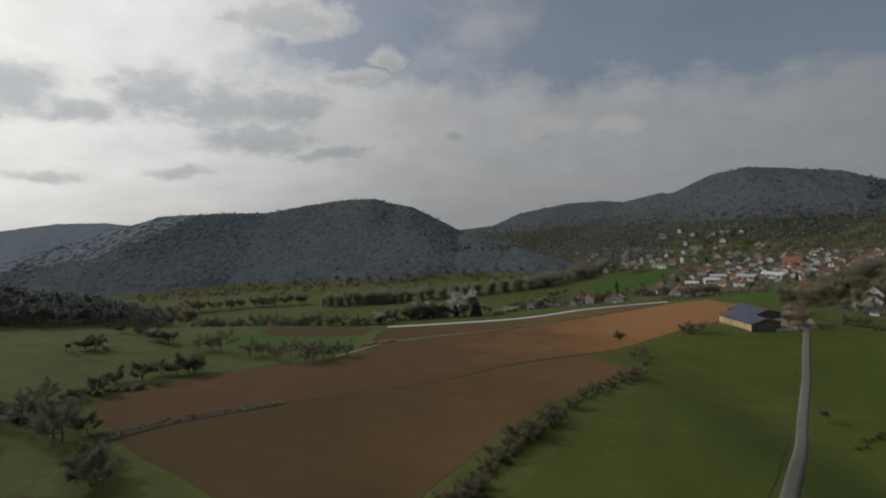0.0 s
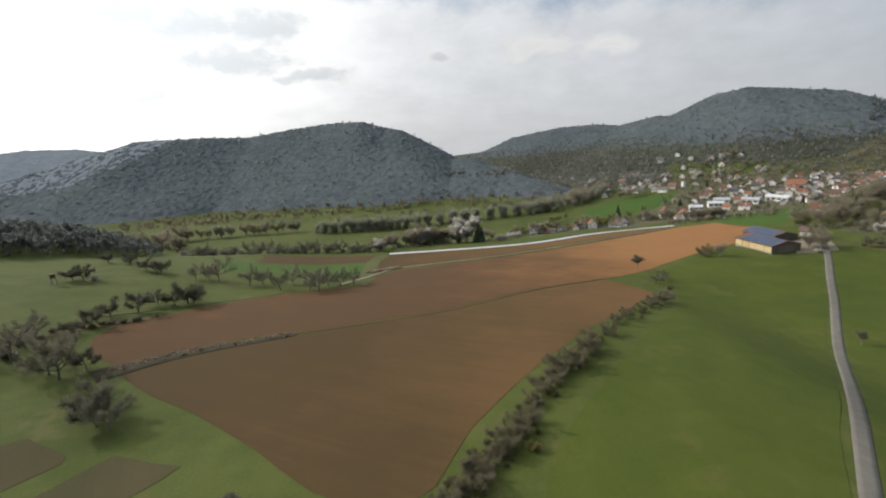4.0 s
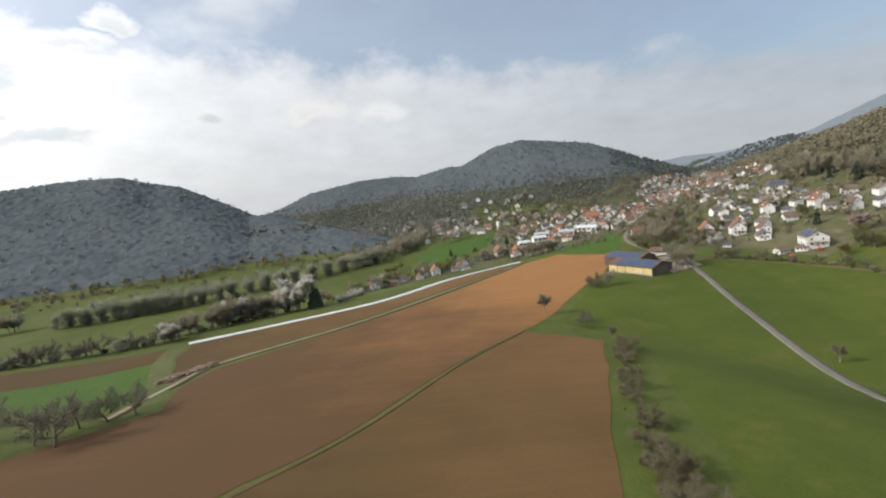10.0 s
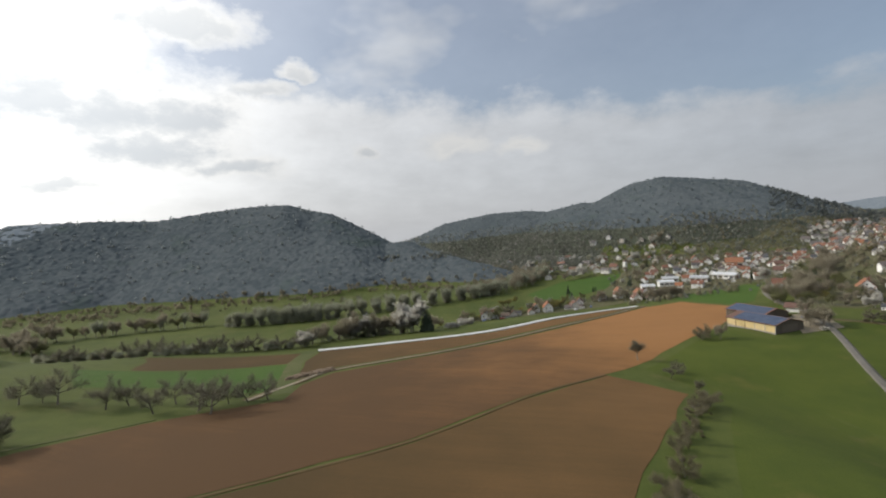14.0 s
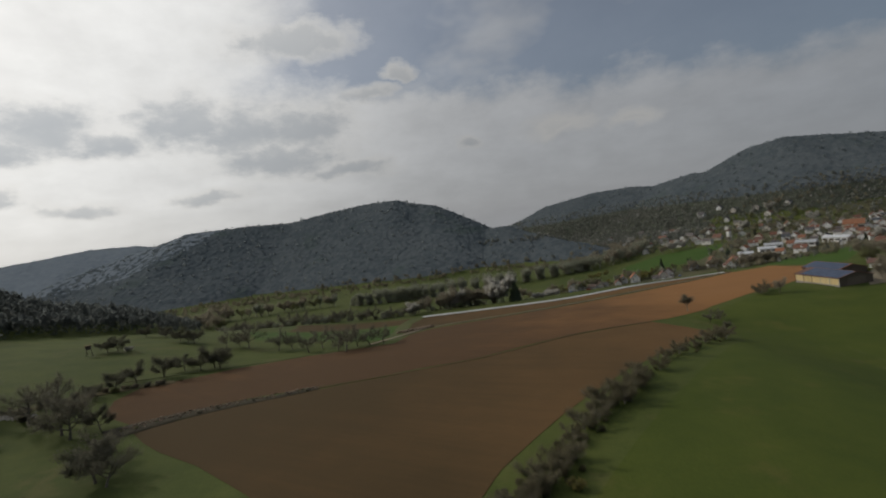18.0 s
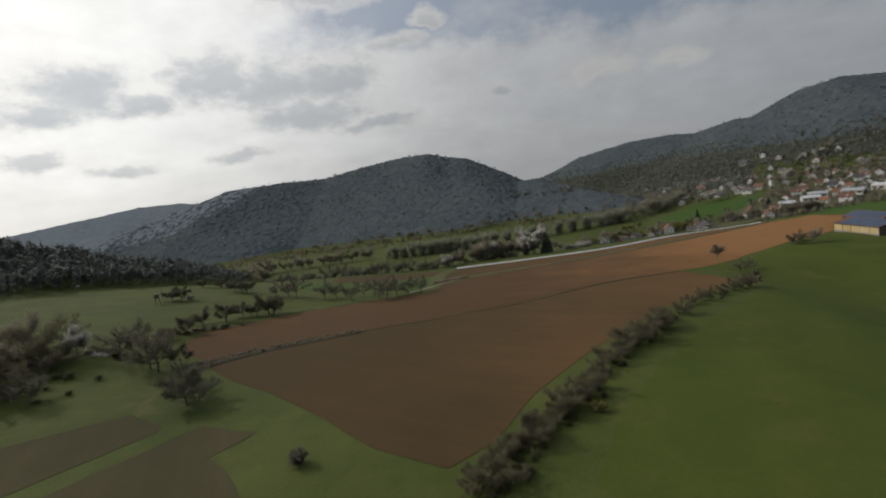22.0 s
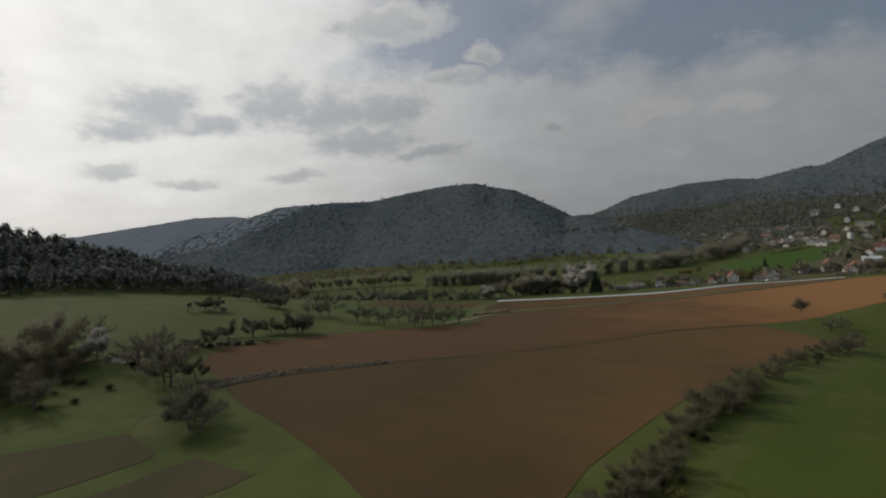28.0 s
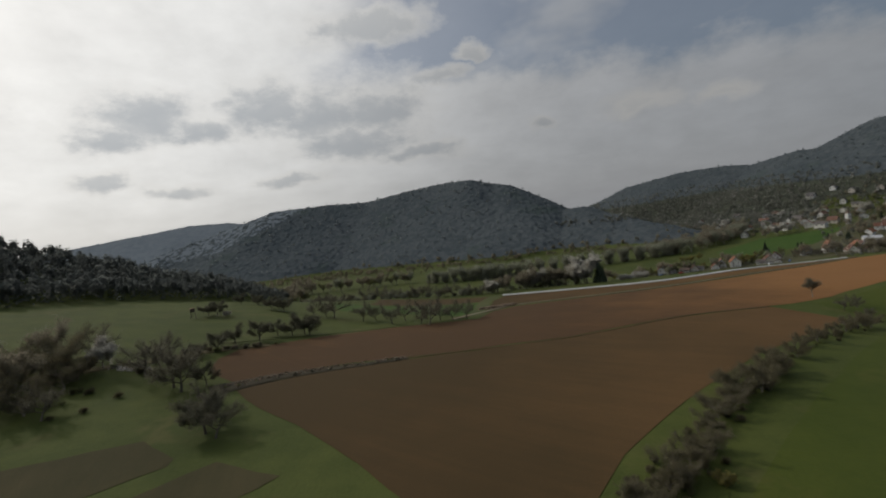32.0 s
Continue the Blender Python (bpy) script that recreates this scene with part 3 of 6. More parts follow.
def ribbon(name, points, width, mat, label, category, lift=0.14, per=8, crown=0.0, kind="structure", widths=None):
    """A road, track or strip of sheeting along a line over the ground."""
    line = spline(points, per)
    verts, faces = [], []
    for i, (x, y) in enumerate(line):
        (ax, ay), (bx, by) = line[max(i - 1, 0)], line[min(i + 1, len(line) - 1)]
        d = math.hypot(bx - ax, by - ay)
        nx, ny = -(by - ay) / d, (bx - ax) / d
        w = width * (widths(i / (len(line) - 1)) if widths else 1.0)
        for s, up in ((-0.52, -0.3), (-0.5, 0.0), (-0.2, crown), (0.2, crown), (0.5, 0.0), (0.52, -0.3)):
            verts.append((x + nx * w * s, y + ny * w * s, lift + up))
        if i:
            a = (i - 1) * 6
            faces += [(a + j, a + j + 1, a + j + 7, a + j + 6) for j in range(5)]
    co = np.array(verts)
    co[:, 2] += height(co[:, 0], co[:, 1])
    verts = co.tolist()
    return tagged(mesh_object(name, verts, [f[::-1] for f in faces], [mat], flat=False), label, category, kind=kind)


AB_LINE = [(-63, 177), (-48, 181), (-6, 194), (35, 217), (74, 238)]
FIELD_A = [(-110, 155), (-125, 163), (-132, 177), (-133, 191), (-112, 222), (-88, 242), (-68, 249), (-46, 252), (-42, 274), (-30, 291), (-3, 299), (22, 307), (57, 322), (112, 352), (165, 382), (196, 397), (226, 396), (228, 345), (222, 333), (171, 293), (144, 279), (95, 249), (74.5, 239), (34.5, 218.2), (-6.6, 195.2), (-48.6, 182.2), (-64, 178.4), (-80, 175), (-98, 165)]
FIELD_A2 = [(-45, 292), (-47, 330), (-41, 361), (0, 359), (62, 362), (117, 388), (172, 410), (186, 404), (160, 388), (108, 362), (52, 332), (20, 317), (-8, 309), (-30, 304)]
FIELD_B = [(-60, 175.5), (-47.4, 179.8), (-5.4, 192.8), (35.6, 215.9), (74.2, 237), (90, 213), (58, 180), (39, 161), (13, 131), (-3, 109), (-11, 92), (-19, 85), (-34, 93), (-58, 114), (-72, 125), (-88, 135), (-104, 148), (-97, 157), (-85, 166), (-71, 171)]
drape("field_1", rough_edge(FIELD_A, 1.4, 10, 1), M_SOIL_RED, "reddish brown freshly ploughed field")
drape("field_2", rough_edge(FIELD_A2, 1.2, 10, 2), M_SOIL_BROWN, "brown ploughed field beside the white strip")
drape("field_3", rough_edge(FIELD_B, 1.4, 10, 3), M_SOIL_BROWN, "brown harrowed field along the bare hedge")
drape("field_4", rough_edge([(-135, 340), (-55, 330), (-52, 360), (-119, 378), (-150, 392), (-140, 372)], 1.2, 10, 4), M_SOIL_BROWN, "narrow brown ploughed strip in the meadow")
drape("grass_field_1", rough_edge([(-140, 300), (-99, 296), (-56, 268), (-52, 288), (-54, 328), (-134, 338), (-165, 345)], 1.2, 10, 5), M_BRIGHT, "lush bright green grass field")
drape("grass_field_2", rough_edge([(94, 243), (146, 274), (168, 288), (170, 262), (182, 256), (198, 257), (179, 231), (149, 193), (126.5, 165), (106, 139.5), (85, 114), (67, 93), (49, 71), (20, 62), (4, 78), (12, 98), (30, 122), (54, 152), (72, 174), (93, 198), (100, 220)], 1.2, 10, 6), M_WHEAT, "young green wheat field beside the farm road")
drape("grass_field_3", rough_edge([(203, 256), (226, 268), (234, 250), (243, 236), (247, 216), (240, 194), (222, 168), (190, 130), (150, 96), (100, 60), (54, 66), (73, 91), (91, 112), (112, 137), (132.5, 163), (155, 191), (185, 229)], 1.2, 10, 7), M_WHEAT, "young green wheat field beyond the farm road")
drape("grass_field_4", rough_edge([(232, 398), (234, 352), (250, 352), (300, 398), (312, 424), (262, 436), (236, 418)], 1.2, 10, 8), M_BRIGHT, "bright green field before the village")
drape("grass_field_5", rough_edge([(170, 520), (300, 560), (330, 620), (240, 640), (170, 580)], 1.2, 12, 9), M_BRIGHT, "bright green field at the foot of the village")
for i, plot in enumerate(([(-136, 96), (-128, 103), (-106, 117), (-92, 110), (-91, 107), (-108, 84), (-122, 78)], [(-99, 83), (-81, 109), (-64, 104), (-66, 100), (-70, 95), (-63, 90), (-53, 79), (-60, 66), (-88, 66)])):
    drape(f"garden_plot_{i + 1}", rough_edge(plot, 0.8, 5, 20 + i), M_SOIL_DARK, "dark dug garden bed in the grass", cell=5.0)
drape("green_verge", rough_edge([(-52, 262), (-44, 262), (-46, 292), (-48, 330), (-42, 366), (-52, 366), (-56, 330), (-54, 290)], 1.0, 8, 31), M_VERGE, "yellowish rough grass verge", lift=0.11)

ROAD = [(-75, -85), (-30, -30), (34, 48), (52, 70), (70, 91.5), (88, 112.8), (99, 126), (109, 138), (119, 150.5), (129.5, 164), (139.5, 176.5), (152, 191.8), (166, 209), (182, 230), (205, 259.5), (222, 285), (242, 318), (262, 350), (286, 380), (323, 411), (355, 440)]
ribbon("road", ROAD, 3.3, M_ASPHALT, "pale worn asphalt farm road", "road", crown=0.03)
TRACK = [(-60, 258), (-52, 270), (-44, 281), (-32, 297), (-6, 305), (21, 312), (55, 327), (110, 357), (162, 384), (192, 402)]
ribbon("verge_strip", TRACK, 6.0, M_WEEDY, "grassy headland beside the dirt track", "grass verge", lift=0.10)
ribbon("scrub_edge", [(222, 276), (232, 262), (241, 246), (247, 230), (250, 216), (243, 194), (225, 168), (200, 138)], 4.0, M_SCRUB, "tan strip of dead grass along the wheat", "grass verge", lift=0.13)
ribbon("track", TRACK, 2.2, M_TRACK, "pale dirt field track", "track", lift=0.18, widths=lambda t: 1.1 - 0.55 * t)
ribbon("balk", AB_LINE, 1.4, M_BALK, "earthy balk with weeds between two ploughed fields", "grass verge", lift=0.13)
ribbon("fleece_strip", [(-43, 364.5), (-1, 364), (62, 367.5), (117, 393), (160, 411), (178, 416), (200, 414)], 5.6, M_FLEECE, "long white fleece row cover along the field", "row cover", lift=0.35, crown=0.25, kind="")
ribbon("meadow_path", [(-150, 196), (-128, 214), (-108, 230), (-86, 246)], 1.3, M_VERGE, "dry grassy edge below the orchard", "grass verge", lift=0.16)

# ==== plants ====


def tube(vs, fs, p, q, r0, r1, sides=4):
    """A tapered stick between two points, added to lists of vertices and faces."""
    d = (q - p).normalized()
    a = d.orthogonal().normalized()
    b = d.cross(a)
    base = len(vs)
    for c, r in ((p, r0), (q, r1)):
        for i in range(sides):
            w = 2 * math.pi * i / sides
            vs.append(tuple(c + a * math.cos(w) * r + b * math.sin(w) * r))
    for i in range(sides):
        j = (i + 1) % sides
        fs.append((base + i, base + j, base + sides + j, base + sides + i))
    fs.append(tuple(base + sides + i for i in range(sides)))


def off(r, d, spread):
    """A direction near d."""
    return (d + Vector((r.uniform(-1, 1), r.uniform(-1, 1), r.uniform(-1, 1))) * spread).normalized()


def part(name, verts, faces, mats, parent, label="", indices=None, flat=True):
    ob = mesh_object(name, verts, faces, mats, parent, indices, flat)
    if label:
        ob["label"] = label
    return ob


def make_tree(name, seed, tall, spread, bark, leaf, label, category="tree", bole=0.28, limbs=7, leaves=900, leaf_size=0.22, lean=0.1, upright=0.5, twigs=5, group="", thin=0.7):
    """A tree with a tapered, bent trunk, limbs, and a crown of branches, twigs and small leaves or buds."""
    r = random.Random(seed)
    root = new(name)
    vs, fs = [], []
    tips = []
    girth = tall * 0.022 + 0.05
    p, d = Vector((0, 0, -0.4)), Vector((r.uniform(-lean, lean), r.uniform(-lean, lean), 1)).normalized()
    hub = []
    steps = 5
    for i in range(steps):
        q = p + d * (tall * (bole + 0.32) / steps + (0.4 if i == 0 else 0))
        tube(vs, fs, p, q, girth * (1.25 if i == 0 else 1) * (1 - 0.14 * i), girth * (1 - 0.14 * (i + 1)), 6)
        p, d = q, off(r, d, 0.14)
        if p.z > tall * bole * 0.9:
            hub.append(p.copy())
    cvs, cfs = [], []
    for i in range(limbs):
        start = hub[i % len(hub)]
        w = 2 * math.pi * (i / limbs) + r.uniform(-0.4, 0.4)
        d = Vector((math.cos(w), math.sin(w), upright + r.uniform(-0.25, 0.35))).normalized()
        reach = spread * r.uniform(0.55, 0.85)
        a = start
        for s in range(3):
            b = a + d * reach / 3 * (1 if s else 1.2)
            tube(vs, fs, a, b, girth * 0.5 * (1 - 0.25 * s), girth * 0.5 * (1 - 0.25 * (s + 1)), 4)
            tips.append((b.copy(), d.copy(), s))
            a, d = b, off(r, d + Vector((0, 0, 0.15)), 0.28)
    tips.append((p.copy(), d.copy(), 2))
    ends = []
    for b, d, s in tips:
        for _ in range(twigs):
            d2 = off(r, d + Vector((0, 0, 0.3)), 0.75)
            q = b + d2 * r.uniform(0.12, 0.24) * tall
            tube(cvs, cfs, b, q, girth * 0.16, girth * 0.07, 3)
            for _ in range(4):
                d3 = off(r, d2 + Vector((0, 0, 0.1)), 0.8)
                m = b.lerp(q, r.uniform(0.35, 1.0))
                e = m + d3 * r.uniform(0.06, 0.15) * tall
                tube(cvs, cfs, m, e, girth * 0.075, girth * 0.03, 3)
                ends.append((m, e))
    wood = len(cfs)
    for _ in range(leaves):
        m, e = r.choice(ends)
        c = m.lerp(e, r.uniform(0.1, 1.25)) + Vector((r.gauss(0, 1), r.gauss(0, 1), r.gauss(0, 0.8))) * 0.035 * tall
        n = off(r, Vector((0, 0, 1)), 1.2)
        u = n.orthogonal().normalized()
        u.rotate(Matrix.Rotation(r.uniform(0, 6.28), 3, n))
        v = n.cross(u)
        s = leaf_size * r.uniform(0.6, 1.4)
        base = len(cvs)
        cvs += [tuple(c + u * s), tuple(c + v * s * thin), tuple(c - u * s), tuple(c - v * s * thin)]
        cfs.append((base, base + 1, base + 2, base + 3))
    part("trunk", vs, fs, [bark], root, flat=False)
    part("crown", cvs, cfs, [bark, leaf], root, indices=[0] * wood + [1] * (len(cfs) - wood))
    return tagged(root, label, category, group)


def make_spruce(name, seed, tall, wide, label, category="tree"):
    r = random.Random(seed)
    root = new(name)
    vs, fs = [], []
    tube(vs, fs, Vector((0, 0, -0.4)), Vector((0, 0, tall * 0.97)), 0.30, 0.03, 6)
    part("trunk", vs, fs, [M_BARK], root, flat=False)
    cvs, cfs = [], []
    z = tall * 0.07
    while z < tall * 0.99:
        k = 1 - z / tall
        rad = wide * (0.12 + 0.88 * k ** 0.8) * r.uniform(0.82, 1.08)
        n = 7 + int(9 * k)
        for i in range(n):
            w = 2 * math.pi * (i + r.random()) / n
            out = Vector((math.cos(w), math.sin(w), 0))
            side = Vector((-out.y, out.x, 0))
            length = rad * r.uniform(0.75, 1.1)
            for s in range(3):
                a, b = 0.08 + 0.3 * s, 0.38 + 0.32 * s
                p = out * length * a + Vector((0, 0, z - 0.20 * length * a))
                q = out * length * min(b, 1.02) + Vector((0, 0, z - 0.42 * length * b + r.uniform(-0.1, 0.1)))
                half = length * (0.24 - 0.05 * s)
                base = len(cvs)
                drop = Vector((0, 0, -0.22 * length))
                cvs += [tuple(p), tuple(p.lerp(q, 0.6) + side * half + drop * 0.6), tuple(q), tuple(p.lerp(q, 0.6) - side * half + drop * 0.6), tuple(p.lerp(q, 0.7) + drop * 1.5)]
                cfs += [(base, base + 1, base + 2), (base, base + 2, base + 3), (base, base + 4, base + 2)]
        z += tall * 0.035
    part("crown", cvs, cfs, [M_SPRUCE], root)
    return tagged(root, label, category)


def make_bush(name, seed, tall, wide, leaf, label, leaves=2600, leaf_size=0.15, category="bush", bark=M_BARK):
    """Many stems from one stool, with a rounded, ragged head of twigs and leaves."""
    r = random.Random(seed)
    root = new(name)
    vs, fs, cvs, cfs, ends = [], [], [], [], []
    for i in range(9):
        w = 2 * math.pi * i / 9 + r.uniform(-0.3, 0.3)
        d = Vector((math.cos(w), math.sin(w), r.uniform(0.9, 2.2))).normalized()
        a = Vector((r.uniform(-0.3, 0.3), r.uniform(-0.3, 0.3), -0.3))
        reach = min(tall * 0.75, wide * 0.8)
        for s in range(3):
            b = a + d * reach / 3
            tube(vs, fs, a, b, 0.07 - 0.018 * s, 0.052 - 0.018 * s, 4)
            for _ in range(6):
                q = b + off(r, d + Vector((0, 0, 0.2)), 0.8) * r.uniform(0.15, 0.36) * tall
                tube(cvs, cfs, b, q, 0.024, 0.01, 3)
                for _ in range(2):
                    e = q + off(r, (q - b).normalized(), 0.7) * r.uniform(0.08, 0.18) * tall
                    tube(cvs, cfs, q, e, 0.012, 0.006, 3)
                    ends.append((q, e))
            a, d = b, off(r, d, 0.3)
    wood = len(cfs)
    for _ in range(leaves):
        m, e = r.choice(ends)
        c = m.lerp(e, r.uniform(-0.6, 1.2)) + Vector((r.gauss(0, 1), r.gauss(0, 1), r.gauss(0, 1))) * 0.05 * tall
        c.z = max(c.z, 0.15)
        u = off(r, Vector((1, 0, 0)), 2.0)
        v = u.orthogonal().normalized()
        s = leaf_size * r.uniform(0.6, 1.4)
        base = len(cvs)
        cvs += [tuple(c + u * s), tuple(c + v * s * 0.7), tuple(c - u * s), tuple(c - v * s * 0.7)]
        cfs.append((base, base + 1, base + 2, base + 3))
    part("stem", vs, fs, [bark], root, flat=False)
    part("crown", cvs, cfs, [bark, leaf], root, indices=[0] * wood + [1] * (len(cfs) - wood))
    return tagged(root, label, category)


class Kind:
    """A kind of thing with a few variants; each put() stands one in the place."""

    def __init__(self, *made):
        self.made, self.used = list(made), [False] * len(made)

    def put(self, x, y, turn=0.0, size=1.0, sink=0.0, group="", label="", which=None):
        i = rng.randrange(len(self.made)) if which is None else which
        sx, sy, sz = size if isinstance(size, tuple) else (size, size, size)
        m = Matrix.LocRotScale((x, y, ground_z(x, y) - sink), Euler((0, 0, radians(turn))), (sx, sy, sz))
        ob = self.made[i]
        if self.used[i]:
            ob = copy_thing(ob, m)
        else:
            self.used[i] = True
            ob.matrix_basis = m
        if group or label:
            tagged(ob, label=label, group=group)
        return ob


any_turn = lambda: rng.uniform(0, 360)  # noqa: E731
ORCHARD = Kind(*(make_tree("fruit_tree", 10 + i, 8.0 - 0.5 * i, 4.6, M_BARK_DARK, M_TWIG_DARK, "old fruit tree with budding dark crown in the meadow", leaves=5200, leaf_size=0.17, lean=0.22, thin=0.45, twigs=7, bole=0.17, upright=0.35) for i in range(3)))
ORCHARD_BARE = Kind(*(make_tree("fruit_tree", 20 + i, 8.0, 4.8, M_BARK_DARK, M_TWIG_GREY, "bare old fruit tree with thin grey twigs", leaves=2600, leaf_size=0.2, lean=0.3, upright=0.4, thin=0.2, twigs=8, bole=0.17) for i in range(3)))
HEDGE = Kind(*(make_tree("hedge_tree", 30 + i, 7.0, 4.6, M_BARK, M_TWIG_HEDGE, "grey-brown leafless tree in the field hedge", leaves=7000, leaf_size=0.18, upright=0.35, twigs=8, thin=0.2, bole=0.08, limbs=9) for i in range(4)))
SLENDER = Kind(*(make_tree("tree", 40 + i, 7.5, 2.6, M_BARK, M_TWIG_GREY, "slender young tree just budding at the field edge", leaves=4200, leaf_size=0.17, upright=1.2, limbs=8, thin=0.3, twigs=7) for i in range(2)))
GREEN = Kind(*(make_tree("tree", 50 + i, 10.0, 4.8, M_BARK, M_TWIG_GREEN, "broad tree with fresh spring leaves", leaves=4200, leaf_size=0.24, thin=0.4, bole=0.18, twigs=6, upright=0.7) for i in range(3)))
GOLD = Kind(*(make_tree("tree", 60 + i, 10.0, 5.0, M_BARK, M_TWIG_GOLD, "tree with yellow-green young leaves", leaves=4200, leaf_size=0.24, thin=0.4, bole=0.18, twigs=6, upright=0.7) for i in range(2)))
BROWN = Kind(*(make_tree("tree", 70 + i, 11.0, 5.0, M_BARK, M_TWIG_BROWN, "leafless brown tree with a broad crown", leaves=4200, leaf_size=0.24, thin=0.4, bole=0.18, twigs=6, upright=0.8) for i in range(3)))
BLOSSOM = Kind(*(make_tree("blossom_tree", 80 + i, 9.0, 4.6, M_BARK, M_BLOSSOM, "fruit tree in full white blossom", leaves=5200, leaf_size=0.26, upright=0.6, bole=0.14, twigs=7) for i in range(2)))
PINK = Kind(make_tree("blossom_tree", 90, 9.0, 4.6, M_BARK, M_PINK, "tree in pale pink blossom beside the houses", leaves=2000, leaf_size=0.36))
BIRCH = Kind(*(make_tree("birch_tree", 95 + i, 15.0, 4.2, M_BIRCH, M_TWIG_GOLD, "pale-stemmed tree with thin yellowish crown", bole=0.5, leaves=1300, leaf_size=0.3, upright=1.1) for i in range(2)))
POPLAR = Kind(*(make_tree("riverside_tree", 100 + i, 13.0, 3.4, M_BARK_PALE, M_TWIG_RIVER, "tall thin tree in the riverside row", leaves=2200, leaf_size=0.22, upright=1.6, bole=0.1, limbs=10, thin=0.35, twigs=6) for i in range(3)))
SPRUCE = Kind(make_spruce("spruce_tree", 110, 15.0, 3.6, "dark green spruce tree with drooping branches"), make_spruce("spruce_tree", 111, 13.0, 3.0, "dark green spruce tree with drooping branches"))
BUSH = Kind(*(make_bush("bush", 120 + i, 3.4, 2.6, m, lab) for i, (m, lab) in enumerate(((M_TWIG_BROWN, "leafless brown bush with fine twigs"), (M_TWIG_GREY, "grey bush with budding fine twigs"), (M_TWIG_GREEN, "bush with fresh green leaves")))))
HEDGE_BUSH = Kind(*(make_bush("hedge_bush", 150 + i, 3.2, 2.8, m, lab, leaves=3200, leaf_size=0.13) for i, (m, lab) in enumerate(((M_TWIG_HEDGE, "tangled brown hedge bush"), (M_TWIG_GREEN, "hedge bush with first green leaves"), (M_TWIG_HEDGE, "low thorny brown hedge bush")))))
BUSH_WHITE = Kind(make_bush("bush", 130, 4.2, 3.4, M_BLOSSOM, "round bush in white blossom", leaves=1500, leaf_size=0.28))
BUSH_GOLD = Kind(make_bush("bush", 131, 3.2, 2.6, M_TWIG_GOLD, "round bush with yellow spring flowers", leaves=1200, leaf_size=0.2))

# orchard rows in the western meadow
for x, y, s in ((-140, 188, 1.05), (-141, 200, 1.15), (-135, 208, 1.2), (-133, 219, 1.1), (-127, 221, 0.9), (-123, 225, 1.5), (-119, 222, 1.1)):
    ORCHARD.put(x, y, any_turn(), s, group="orchard row above the field")
for x, y, s in ((-142, 271, 1.25), (-136, 274, 1.1), (-130, 272, 1.4), (-110, 264, 1.35), (-104, 268, 1.0), (-90, 254, 1.35), (-87, 266, 1.1), (-69, 245, 1.3), (-66, 257, 1.05), (-59, 256, 1.1), (-52, 256, 1.05), (-75, 252, 1.0)):
    ORCHARD_BARE.put(x, y, any_turn(), s, group="orchard row beside the ploughed field")
for x, y, s in ((-192, 250, 1.0), (-189, 253, 1.15), (-211, 305, 0.9), (-197, 303, 0.85), (-204, 312, 0.8), (-177, 286, 1.0), (-171, 284, 0.9), (-166, 281, 1.15)):
    ORCHARD.put(x, y, any_turn(), s, group="scattered fruit trees on the far meadow")
BUSH_WHITE.put(-185, 255, 40, 0.7)
# trees round the garden beds
for x, y, s, k in ((-121, 146, 1.4, ORCHARD_BARE), (-126, 149, 1.25, ORCHARD_BARE), (-117, 152, 0.9, ORCHARD), (-93, 121, 1.3, ORCHARD), (-89, 119, 1.1, ORCHARD_BARE), (-97, 126, 1.2, ORCHARD_BARE), (-143, 156, 1.3, ORCHARD_BARE), (-146, 166, 1.0, ORCHARD_BARE), (-151, 176, 0.9, ORCHARD_BARE), (-142, 180, 0.75, ORCHARD), (-162, 150, 1.5, HEDGE), (-159, 143, 1.4, HEDGE), (-170, 152, 1.6, HEDGE), (-152, 126, 1.4, HEDGE), (-144, 124, 1.2, ORCHARD_BARE), (-160, 124, 1.5, HEDGE), (-168, 134, 1.5, BROWN), (-176, 142, 1.3, HEDGE), (-182, 158, 1.4, BROWN), (-174, 168, 1.2, ORCHARD_BARE), (-188, 148, 1.4, HEDGE)):
    k.put(x, y, any_turn(), s, group="trees round the garden")
for i in range(20):
    x, y = -134 - rng.uniform(0, 55), rng.uniform(122, 168)
    HEDGE_BUSH.put(x, y, any_turn(), rng.uniform(0.5, 1.0), group="thicket round the garden")
BLOSSOM.put(-163, 160, 20, 1.15)
for x, y, s in ((-150, 162, 1.0), (-146, 158, 0.9), (-48, 90, 1.1), (-139, 186, 0.6), (-110, 141, 0.6), (-106, 136, 0.6)):
    BUSH.put(x, y, any_turn(), s)
# the hedge between ploughed field and wheat
for x, y, s, k in ((104, 236, 0.5, ORCHARD_BARE), (95, 214, 0.6, SLENDER), (88, 203, 0.85, SLENDER), (98.5, 255, 1.1, SLENDER), (97, 231.5, 0.7, ORCHARD_BARE), (152, 270, 0.5, BROWN), (144, 272, 0.75, HEDGE), (150, 278, 0.55, HEDGE)):
    k.put(x, y, any_turn(), s, group="field hedge")
HEDGE_LINE = spline([(86, 199), (70, 184), (52, 166), (36, 147), (20, 127), (6, 107), (-4, 92), (-14, 76)], 8)
for i in range(52):
    k = i / 51
    x, y = HEDGE_LINE[int(k * (len(HEDGE_LINE) - 1))]
    if k > 0.42 or i % 3 == 0:
        HEDGE.put(x + rng.uniform(-1.0, 1.0 + 2.5 * k), y + rng.uniform(-2.5, 2.5), any_turn(), rng.uniform(0.45, 0.62) if k < 0.42 else rng.uniform(0.45, 0.72) * (0.8 if k > 0.62 else 1.0), group="field hedge")
